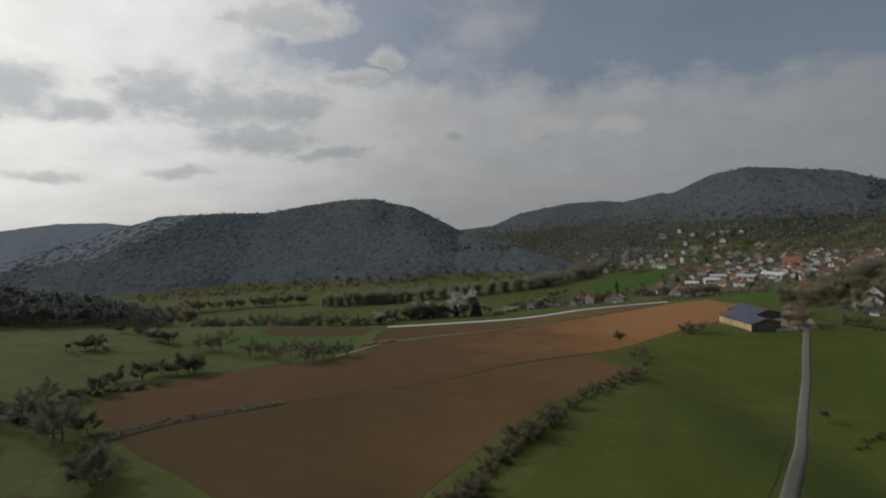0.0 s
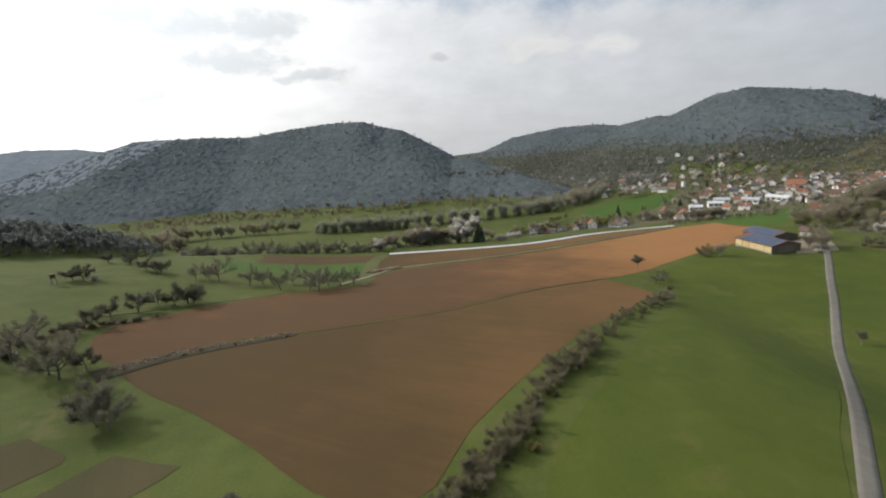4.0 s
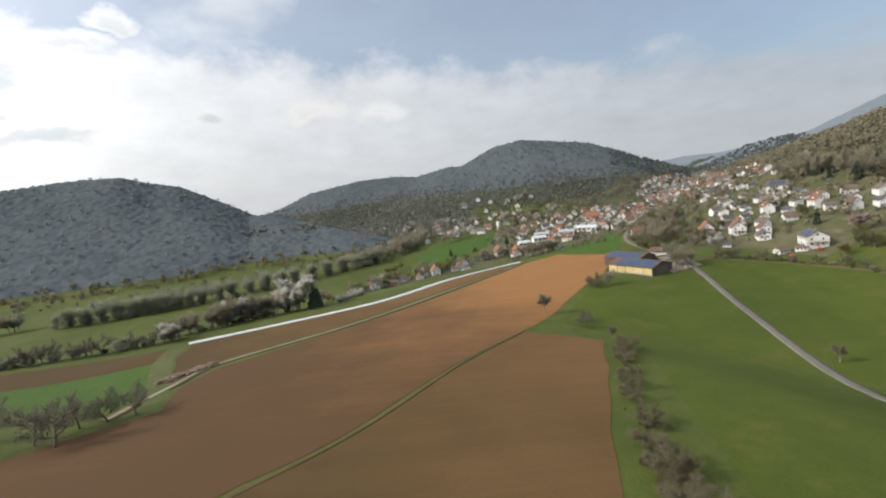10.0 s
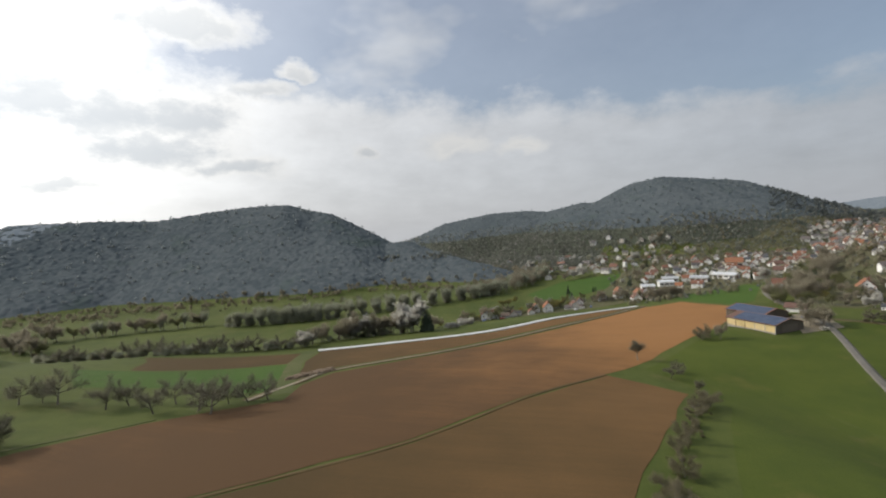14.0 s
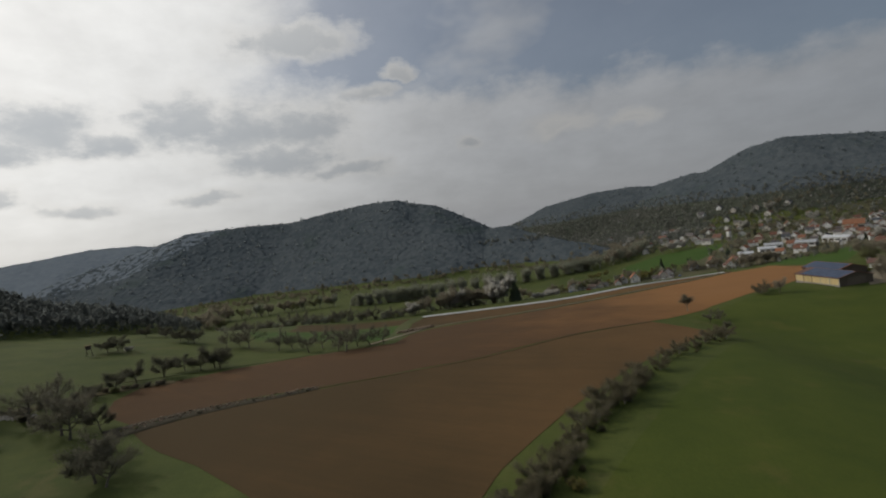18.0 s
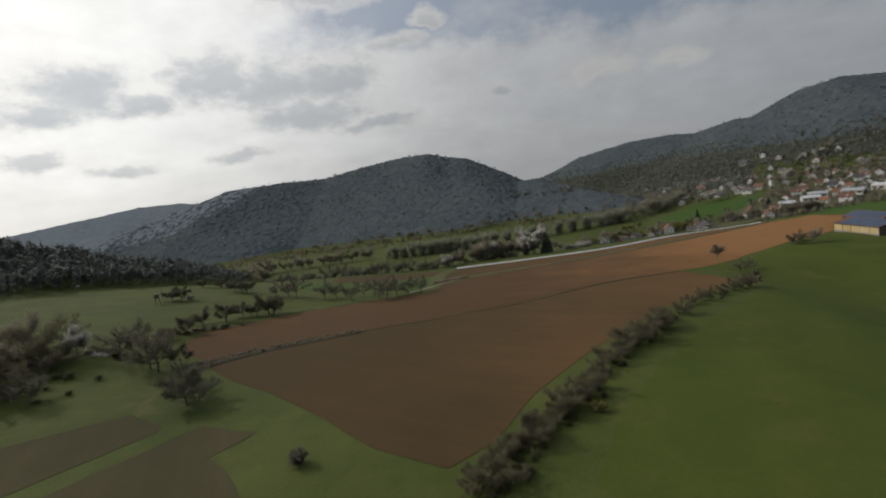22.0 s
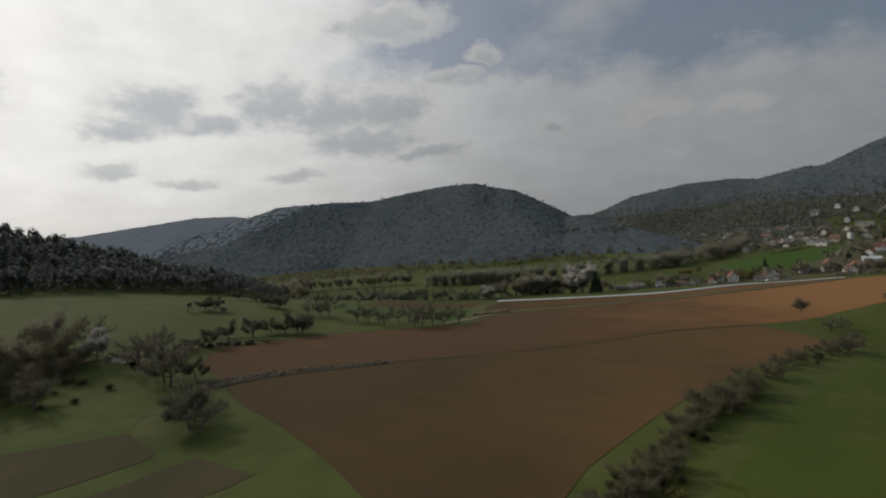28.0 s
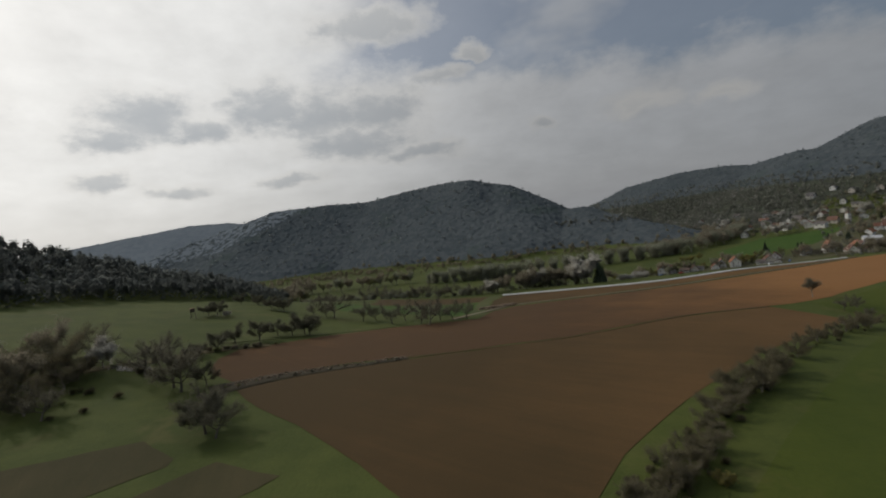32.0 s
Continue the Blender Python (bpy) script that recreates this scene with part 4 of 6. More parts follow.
for i in range(110):
    k = i / 109
    x, y = HEDGE_LINE[int(k * (len(HEDGE_LINE) - 1))]
    if k < 0.42 and i % 2:
        continue
    HEDGE_BUSH.put(x + rng.uniform(-1.5 - 2 * k, 1.5 + 2.5 * k), y + rng.uniform(-2.5, 2.5), any_turn(), rng.uniform(0.22, 0.45) if k < 0.4 else rng.uniform(0.35, 0.72), group="field hedge")
for i in range(26):
    k = rng.random()
    x, y = HEDGE_LINE[int((0.62 + 0.38 * k) * (len(HEDGE_LINE) - 1))]
    HEDGE_BUSH.put(x + rng.uniform(-5, 6), y + rng.uniform(-4, 4), any_turn(), rng.uniform(0.35, 0.75), group="field hedge")
BUSH_GOLD.put(9, 100, 0, 0.7)
SLENDER.put(140, 167, 30, 1.2), [HEDGE_BUSH.put(134 + 3.2 * i, 146 + 1.7 * i + rng.uniform(-1.5, 1.5), any_turn(), rng.uniform(0.6, 1.0), group="scrub by the road") for i in range(9)]
# riverside rows in the valley
def row(kind, points, gap, jitter, lo, hi, group, per=6):
    line = spline(points, per)
    run = 0.0
    for (ax, ay), (bx, by) in zip(line, line[1:]):
        run += math.hypot(bx - ax, by - ay)
        while run > gap:
            run -= gap
            x, y = bx + rng.uniform(-jitter, jitter), by + rng.uniform(-jitter, jitter)
            (rng.choice(kind) if isinstance(kind, (list, tuple)) else kind).put(x, y, any_turn(), rng.uniform(lo, hi), group=group)


row(POPLAR, [(-150, 556), (-90, 549), (-39, 549), (43, 568), (136, 601)], 3.8, 1.8, 0.95, 1.3, "riverside row")
RIVER_BUSH = Kind(*(make_bush("riverside_bush", 140 + i, 4.4, 3.2, M_TWIG_RIVER, "pale budding bush under the riverside trees", leaves=1300, leaf_size=0.16, bark=M_BARK_PALE) for i in range(2)))
row(RIVER_BUSH, [(-150, 555), (-90, 548), (-39, 548), (43, 567), (136, 600)], 4.2, 1.5, 0.9, 1.5, "riverside undergrowth")
row(POPLAR, [(-140, 572), (-60, 562), (30, 580), (120, 606)], 7.5, 3.0, 0.9, 1.35, "riverside row")
row([POPLAR, BROWN, GREEN], [(-330, 560), (-250, 575), (-170, 575)], 6.5, 5.0, 0.9, 1.3, "riverside row")
row([BROWN, POPLAR, POPLAR], [(118, 600), (150, 625), (190, 660), (225, 700), (260, 740)], 2.6, 16.0, 0.9, 1.35, "wooded stream bend", 10)
row([ORCHARD_BARE, BUSH, RIVER_BUSH, RIVER_BUSH, ORCHARD_BARE], [(-255, 462), (-186, 426), (-134, 400), (-97, 392), (-61, 384), (-48, 388)], 3.0, 1.8, 0.8, 1.25, "hedgerow along the meadow")
row([BROWN, BUSH, ORCHARD_BARE, RIVER_BUSH], [(-60, 400), (-30, 402), (-9, 409), (12, 410)], 2.2, 3.2, 0.75, 1.15, "bushes behind the white strip")
row([BROWN, GREEN, BUSH], [(-260, 480), (-300, 520), (-360, 560)], 5.0, 9.0, 0.9, 1.3, "trees at the valley mouth")
row([ORCHARD_BARE, BUSH], [(-246, 625), (-205, 672), (-96, 672), (19, 664), (90, 680)], 9.0, 8.0, 0.5, 0.9, "bushes before the wood")
for x, y, s in ((18, 407, 1.85), (13, 411, 1.7), (15, 406, 1.5), (20, 411, 1.5), (-22, 405, 1.1), (-18, 408, 1.0)):
    BLOSSOM.put(x, y, any_turn(), s, label="tall tree in full white blossom behind the field")
SPRUCE.put(29, 404, 0, (1.7, 1.7, 1.15), which=0), SPRUCE.put(32, 407, 50, 1.05, which=1)
for x, y, s in ((46, 404, 1.7), (51, 405, 1.5), (60, 425, 2.1), (66, 428, 1.9), (-190, 430, 1.2), (-72, 392, 0.9), (-2, 408, 1.0), (104, 500, 1.4), (112, 508, 1.4)):
    BUSH_WHITE.put(x, y, any_turn(), s)
SLENDER.put(-54, 384, 0, 1.35), BLOSSOM.put(-53, 383, 0, 0.7)
SPRUCE.put(-128, 404, 0, 0.5), SPRUCE.put(-15, 410, 0, 0.4), SPRUCE.put(-8, 413, 20, 0.45)
for x, y, s in ((192, 512, 0.5), (205, 548, 0.75), (230, 540, 0.45), (234, 542, 0.4)):
    SPRUCE.put(x, y, any_turn(), s)
for x, y in ((168, 486), (163, 490), (160, 480), (128, 520), (120, 516), (140, 535)):
    GOLD.put(x, y, any_turn(), rng.uniform(0.8, 1.05))
row([BROWN, GREEN, BUSH, BUSH, ORCHARD_BARE, GOLD, POPLAR], [(40, 425), (76, 452), (110, 470), (150, 484), (190, 490), (225, 480), (245, 462)], 2.3, 8.5, 0.35, 0.8, "garden trees behind the field", 8)
row([BROWN, BROWN, BUSH_WHITE, RIVER_BUSH], [(228, 446), (244, 440), (262, 446)], 3.0, 3.0, 0.6, 0.9, "pale bare trees before the white halls")
for x, y in ((90, 478), (98, 482), (108, 480), (118, 484), (140, 490), (150, 495), (180, 500), (200, 505), (72, 470), (80, 474)):
    rng.choice((BROWN, GREEN, ORCHARD_BARE)).put(x, y, any_turn(), rng.uniform(0.5, 0.85))
for x, y in ((243, 437), (249, 440), (255, 438), (261, 440), (240, 444)):
    BROWN.put(x, y, any_turn(), rng.uniform(0.6, 0.75), group="pale bare trees before the white halls")
# by the farm buildings and the eastern scrub edge
for x, y, s in ((203, 270, 0.75), (207, 266, 0.7), (205, 274, 0.65), (211, 270, 0.6), (222, 290, 0.6)):
    BROWN.put(x, y, any_turn(), s, group="bare trees by the farmyard")
BUSH_GOLD.put(214, 292, 0, 0.9), BUSH_GOLD.put(205, 280, 0, 0.6)
BUSH_WHITE.put(202, 262, 0, 0.8)
row([BROWN, BROWN, GOLD, GREEN], [(240, 330), (262, 325), (285, 345), (310, 370), (330, 400)], 4.5, 9.0, 0.6, 0.95, "copse below the village", 10)
row([BROWN, BUSH, GREEN], [(250, 290), (275, 305), (300, 320), (320, 345)], 5.0, 9.0, 0.5, 0.9, "copse below the village", 10)
row([BUSH, BUSH, ORCHARD_BARE], [(226, 272), (238, 254), (246, 238), (250, 218), (244, 196), (226, 170)], 3.2, 2.5, 0.4, 0.75, "scrub along the wheat field")
row([BIRCH, BROWN, GREEN, GOLD], [(268, 222), (272, 208), (270, 194), (262, 178), (250, 160), (236, 145)], 3.4, 6.0, 0.75, 1.15, "tall trees beside the last houses", 10)
row([BROWN, SPRUCE, GREEN, BIRCH], [(300, 214), (302, 196), (292, 176), (276, 156)], 4.0, 8.0, 0.8, 1.2, "tall trees beside the last houses", 10)
row([BROWN, BROWN, GREEN, HEDGE], [(268, 330), (292, 352), (322, 372), (352, 396), (380, 420)], 3.4, 9.0, 0.6, 0.95, "brown trees below the upper houses", 10)
row([BROWN, HEDGE, SPRUCE, BROWN], [(372, 232), (392, 262), (412, 296), (440, 326)], 3.6, 10.0, 0.7, 1.05, "trees above the eastern houses", 10)
PINK.put(296, 226, 0, 1.1), GOLD.put(290, 222, 0, 0.9), SPRUCE.put(306, 250, 0, 0.8), GREEN.put(316, 262, 0, 0.9)


# ==== woods on the hills ====
def crowns(name, spots, mat, label, seed, sprays=14, spray=0.5, category="woods", rise=(1.1, 1.7), pointed=0.0):
    """Far tree crowns, each a loose shell of twig sprays, too many to count; a share of them pointed like spruces."""
    r = np.random.RandomState(seed)
    n, m = len(spots), sprays
    size = np.array([s_[3] for s_ in spots])[:, None, None]
    way = r.normal(size=(n, m, 3))
    way[..., 2] = np.where(r.uniform(size=(n, m)) < 0.7, np.abs(way[..., 2]), way[..., 2])
    way /= np.linalg.norm(way, axis=2, keepdims=True)
    stretch = np.stack([r.uniform(0.8, 1.15, n), r.uniform(0.8, 1.15, n), r.uniform(*rise, n)], -1)[:, None, :]
    rel = way * r.uniform(0.55, 1.0, (n, m, 1)) * stretch
    spiky = (r.uniform(size=(n, 1)) < pointed)
    taper = np.where(spiky, np.clip(1.0 - (rel[..., 2] + 0.6) * 0.42, 0.06, 1.0), 1.0)
    rel[..., 0] *= taper
    rel[..., 1] *= taper
    rel[..., 2] *= np.where(spiky, 1.25, 1.0)
    mid = rel * size + np.array([s_[:3] for s_ in spots])[:, None, :]
    out = way + r.normal(size=(n, m, 3)) * 0.35
    u = np.cross(out, r.normal(size=(n, m, 3)))
    u /= np.linalg.norm(u, axis=2, keepdims=True)
    v = np.cross(out, u)
    v /= np.linalg.norm(v, axis=2, keepdims=True)
    k = size * spray * r.uniform(0.6, 1.4, (n, m, 1)) * (0.35 + 0.65 * taper[..., None])
    co = np.stack([mid + u * k, mid + v * k * 0.75, mid - u * k, mid - v * k * 0.75], 2)
    faces = n * m
    me = bpy.data.meshes.new(name)
    me.vertices.add(faces * 4)
    me.vertices.foreach_set("co", co.ravel())
    me.loops.add(faces * 4)
    me.loops.foreach_set("vertex_index", np.arange(faces * 4))
    me.polygons.add(faces)
    me.polygons.foreach_set("loop_start", np.arange(faces) * 4)
    me.materials.append(mat)
    me.update(calc_edges=True)
    me.validate()
    return tagged(new(name, me), label, category, kind="stuff")


def canopy(name, hill, cell, crown, tall, mat, label, seed, least=5.0, beyond=25.0):
    """The closed roof of a far wood: rounded crowns of uneven height grown together over the near side of a hill."""
    r = np.random.RandomState(seed)
    nodes, reach = HILLS[hill]
    polar = sorted((math.degrees(math.atan2(x + 15, y - 35)), math.hypot(x + 15, y - 35)) for x, y, z in nodes)
    x0, y0 = min(n[0] for n in nodes) - reach, max(20, min(n[1] for n in nodes) - reach)
    nx, ny = int((max(n[0] for n in nodes) + reach - x0) / cell), int((max(n[1] for n in nodes) + 60 - y0) / cell)
    gx, gy = np.meshgrid(x0 + cell * np.arange(nx), y0 + cell * np.arange(ny))
    gx, gy = gx + r.uniform(-0.3, 0.3, gx.shape) * cell, gy + r.uniform(-0.3, 0.3, gy.shape) * cell
    own = crest(gx, gy, nodes, reach)
    limit = np.interp(np.degrees(np.arctan2(gx + 15, gy - 35)), [p[0] for p in polar], [p[1] for p in polar])
    ok = (own > least) & (np.hypot(gx + 15, gy - 35) < limit + beyond)
    # crown centres on a jittered grid, the tallest dome over each point wins
    mx, my = int(nx * cell / crown) + 3, int(ny * cell / crown) + 3
    cx, cy, up = r.uniform(0.15, 0.85, (my, mx)), r.uniform(0.15, 0.85, (my, mx)), r.uniform(0.55, 1.0, (my, mx))
    u, v = (gx - x0) / crown + 1, (gy - y0) / crown + 1
    dome = np.zeros(gx.shape)
    for dj in (-1, 0, 1):
        for di in (-1, 0, 1):
            i, j = np.clip(np.floor(u).astype(int) + di, 0, mx - 1), np.clip(np.floor(v).astype(int) + dj, 0, my - 1)
            d2 = (u - i - cx[j, i]) ** 2 + (v - j - cy[j, i]) ** 2
            dome = np.maximum(dome, up[j, i] * (1 - 0.95 * d2))
    gz = np.zeros(gx.shape)
    gz[ok] = height(gx[ok], gy[ok]) + (tall * dome * smooth(least, least + 9.0, own))[ok]
    number = -np.ones(gx.shape, int)
    number[ok] = np.arange(ok.sum())
    quads = np.stack([number[:-1, :-1], number[:-1, 1:], number[1:, 1:], number[1:, :-1]], -1).reshape(-1, 4)
    quads = quads[(quads >= 0).all(1)]
    verts = np.stack([gx[ok], gy[ok], gz[ok]], -1)
    ob = mesh_object(name, verts.tolist(), quads.tolist(), [mat], flat=False)
    return tagged(ob, label, "woods", kind="stuff")


def wood_spots(hill, step, lo, hi, seed, least=6.0, keep=None, beyond=25.0, lift=1.6):
    """Places of trees on the near side of a hill."""
    r = random.Random(seed)
    nodes, reach = HILLS[hill]
    polar = sorted((math.degrees(math.atan2(x + 15, y - 35)), math.hypot(x + 15, y - 35)) for x, y, z in nodes)
    azs, fars = [p[0] for p in polar], [p[1] for p in polar]
    xs = np.arange(min(n[0] for n in nodes) - reach, max(n[0] for n in nodes) + reach, step)
    ys = np.arange(max(20, min(n[1] for n in nodes) - reach), max(n[1] for n in nodes) + 60, step)
    gx, gy = np.meshgrid(xs, ys)
    jit = np.random.RandomState(seed)
    gx = (gx + jit.uniform(-0.5, 0.5, gx.shape) * step).ravel()
    gy = (gy + jit.uniform(-0.5, 0.5, gy.shape) * step).ravel()
    own = crest(gx, gy, nodes, reach)
    far = np.hypot(gx + 15, gy - 35)
    limit = np.interp(np.degrees(np.arctan2(gx + 15, gy - 35)), azs, fars)
    ok = (own > least) & (far < limit + beyond)
    gx, gy, own = gx[ok], gy[ok], own[ok]
    gz = height(gx, gy)
    out = []
    for x, y, z, h in zip(gx, gy, gz, own):
        if keep is None or keep(r, x, y, h):
            s = r.uniform(lo, hi)
            out.append((x, y, z + s * lift, s))
    return out


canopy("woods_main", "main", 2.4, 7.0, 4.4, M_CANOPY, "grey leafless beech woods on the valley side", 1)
canopy("woods_west", "wood", 4.5, 9.0, 4.6, M_CANOPY_HAZE, "woods on the far western ridge, paled with haze colour", 2)
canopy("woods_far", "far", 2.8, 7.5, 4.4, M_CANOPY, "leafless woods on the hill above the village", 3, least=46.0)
canopy("woods_east", "east", 9.0, 16.0, 5.0, M_CANOPY_HAZE, "woods across the far valley, paled with haze colour", 7, least=8.0, beyond=60.0)
crowns("standards_main", wood_spots("main", 6.0, 2.2, 3.4, 8, lift=1.35, keep=lambda r, x, y, h: r.random() < 0.07), M_WOOD_HAZE, "single taller trees over the beech woods", 8, 36, 0.26, rise=(0.9, 1.4), pointed=0.35)
crowns("standards_far", wood_spots("far", 6.4, 2.2, 3.4, 9, lift=1.3, keep=lambda r, x, y, h: h > 40 and r.random() < 0.07), M_WOOD_HAZE, "single taller trees over the hill woods", 10, 30, 0.28, rise=(0.9, 1.4), pointed=0.3)
crowns("orchards_far", wood_spots("far", 9.5, 1.8, 3.6, 4, least=1.0, lift=1.0, keep=lambda r, x, y, h: h < 62 and r.random() < 0.8), M_WOOD_OPEN, "gardens and blossoming orchards on the lower slope", 4, 26, 0.36)
crowns("woods_town", wood_spots("town", 7.0, 2.6, 4.8, 6, least=10.0, keep=lambda r, x, y, h: r.random() < (0.85 if h > 44 else 0.1), beyond=60.0, lift=1.0), M_WOOD_BROWN, "brown leafless woods on the hillside above the houses", 6, 48, 0.27, pointed=0.06)


def spur_spots():
    """Tall mixed woods that stand up behind the crest of the western meadow."""
    r = random.Random(5)
    out = []
    a = -84.0
    while a < -31.0:
        foot = float(np.interp(a, (-80, -57, -50, -44, -40, -36, -33, -31), (345, 350, 358, 364, 375, 384, 392, 400)))
        deep = 150 if a < -37 else 40 + 110 * (-31 - a) / 6
        for d in np.arange(foot, foot + deep, 6.0):
            w, d2 = a + r.uniform(-0.4, 0.4), d + r.uniform(-2.5, 2.5)
            x, y = -15 + d2 * math.sin(radians(w)), 35 + d2 * math.cos(radians(w))
            s = r.uniform(2.6, 4.0) * (0.75 + 0.25 * min(1.0, (-31 - a) / 6))
            out.append((x, y, ground_z(x, y) + s * 2.1, s))
        a += 0.85
    return out


crowns("woods_spur", spur_spots(), M_WOOD_NEAR, "dark mixed woods with spruces behind the meadow", 5, 64, 0.3, rise=(1.7, 2.3), pointed=0.35)


def bend_wood():
    """Loose woods and gardens on the valley floor between the stream bend and the far hill."""
    r = np.random.RandomState(19)
    a, d, s = np.radians(r.uniform(2, 27, 3400)), r.uniform(800, 1330, 3400), r.uniform(1.8, 4.0, 3400)
    x, y = -15 + d * np.sin(a), 35 + d * np.cos(a)
    ok = hill_part(x, y) < 40
    return list(zip(x[ok], y[ok], (height(x, y) + s * 0.9)[ok], s[ok]))


def east_slope():
    """Loose woods on the shoulder between the far hill and the houses."""
    r = np.random.RandomState(23)
    a = np.radians(r.uniform(44, 62, 5000))
    d = 1150 + 2200 * r.uniform(0, 1, 5000) ** 1.3
    s = r.uniform(2.0, 4.0, 5000) * (0.7 + d / 2200)
    x, y = -15 + d * np.sin(a), 35 + d * np.cos(a)
    return list(zip(x, y, height(x, y) + s * 0.9, s))


crowns("shoulder_woods", east_slope(), M_WOOD_NEAR, "loose grey woods on the shoulder of the far hill", 23, 12, 0.42)
crowns("valley_woods", bend_wood(), M_WOOD_OPEN, "loose grey woods and gardens on the valley floor", 19, 24, 0.36)


def meadow_edge_trees():
    """Low mixed trees along the foot of the main hill, before the woods close."""
    r = random.Random(9)
    out = []
    for _ in range(520):
        a = r.uniform(-34, 15)
        d = 735 + r.uniform(-45, 60) - 40 * smooth(0, 15, a) + 60 * smooth(-10, -34, a)
        x, y = -15 + d * math.sin(radians(a)), 35 + d * math.cos(radians(a))
        s = r.uniform(2.0, 3.6)
        if float(hill_part(x, y)) < 9.0:
            out.append((x, y, ground_z(x, y) + s * 0.8, s))
    return out


crowns("edge_trees", meadow_edge_trees(), M_WOOD_BROWN, "mixed bushes and trees at the edge of the woods", 9, 30, 0.36)

# ==== buildings ====


def box(vs, fs, x0, y0, z0, x1, y1, z1):
    b = len(vs)
    vs += [(x0, y0, z0), (x1, y0, z0), (x1, y1, z0), (x0, y1, z0), (x0, y0, z1), (x1, y0, z1), (x1, y1, z1), (x0, y1, z1)]
    fs += [(b + 3, b + 2, b + 1, b), (b + 4, b + 5, b + 6, b + 7), (b, b + 1, b + 5, b + 4), (b + 1, b + 2, b + 6, b + 5), (b + 2, b + 3, b + 7, b + 6), (b + 3, b, b + 4, b + 7)]


def gable_body(w, l, eave, top, foot=2.0):
    """Walls of a house with gables at both ends of its length (along y)."""
    h, k = w / 2, l / 2
    vs = [(-h, -k, -foot), (h, -k, -foot), (h, k, -foot), (-h, k, -foot), (-h, -k, eave), (h, -k, eave), (h, k, eave), (-h, k, eave), (0, -k, top), (0, k, top)]
    fs = [(3, 2, 1, 0), (0, 1, 5, 8, 4), (2, 3, 7, 9, 6), (1, 2, 6, 5), (3, 0, 4, 7), (4, 8, 9, 7), (8, 5, 6, 9)]
    return vs, fs


def slope(w, l, eave, top, side, over=0.5, thick=0.22):
    """One roof slope with thickness and overhang."""
    h, k = w / 2, l / 2 + over
    rise = (top - eave) / h
    xe, ze = (h + over), eave - rise * over
    n = Vector((rise, 0, 1)).normalized() * thick
    low, high = Vector((xe, 0, ze)), Vector((0, 0, top))
    vs = []
    for y in (-k, k):
        for p in (low, high, high + Vector((0, 0, thick * 1.15)), low + n):
            vs.append((p.x * side, y, p.z + 0.03))
    fs = [(0, 1, 2, 3), (7, 6, 5, 4), (3, 2, 6, 7), (1, 0, 4, 5), (0, 3, 7, 4), (2, 1, 5, 6)]
    return vs, fs if side < 0 else [f[::-1] for f in fs]


def window(parent, x, y, z, facing, w=1.1, h=1.25, deep=False):
    """A window on a wall: a frame proud of the plaster with the pane set back in it."""
    t, d = 0.11, 0.08
    vs = [(sx * a, -b, sz * c) for a, b, c in ((w / 2, -0.02, h / 2), (w / 2, d, h / 2), (w / 2 - t, d, h / 2 - t), (w / 2 - t, d - 0.06, h / 2 - t)) for sx, sz in ((-1, -1), (1, -1), (1, 1), (-1, 1))]
    fs = [(a * 4 + i, a * 4 + (i + 1) % 4, a * 4 + 4 + (i + 1) % 4, a * 4 + 4 + i) for a in range(3) for i in range(4)]
    turn = {"-y": 0.0, "+x": 90.0, "+y": 180.0, "-x": -90.0}[facing]
    m = pose(x, y, z, 0, 0, turn)
    vs = [tuple(m @ Vector(v)) for v in vs]
    if deep:
        frame_ob = part("window", vs, fs, [M_FRAME], parent)
        part("pane", vs[12:], [(0, 1, 2, 3)], [M_GLASS], frame_ob)
    else:
        part("window", vs, fs + [(12, 13, 14, 15)], [M_FRAME, M_GLASS], parent, indices=[0] * 12 + [1])


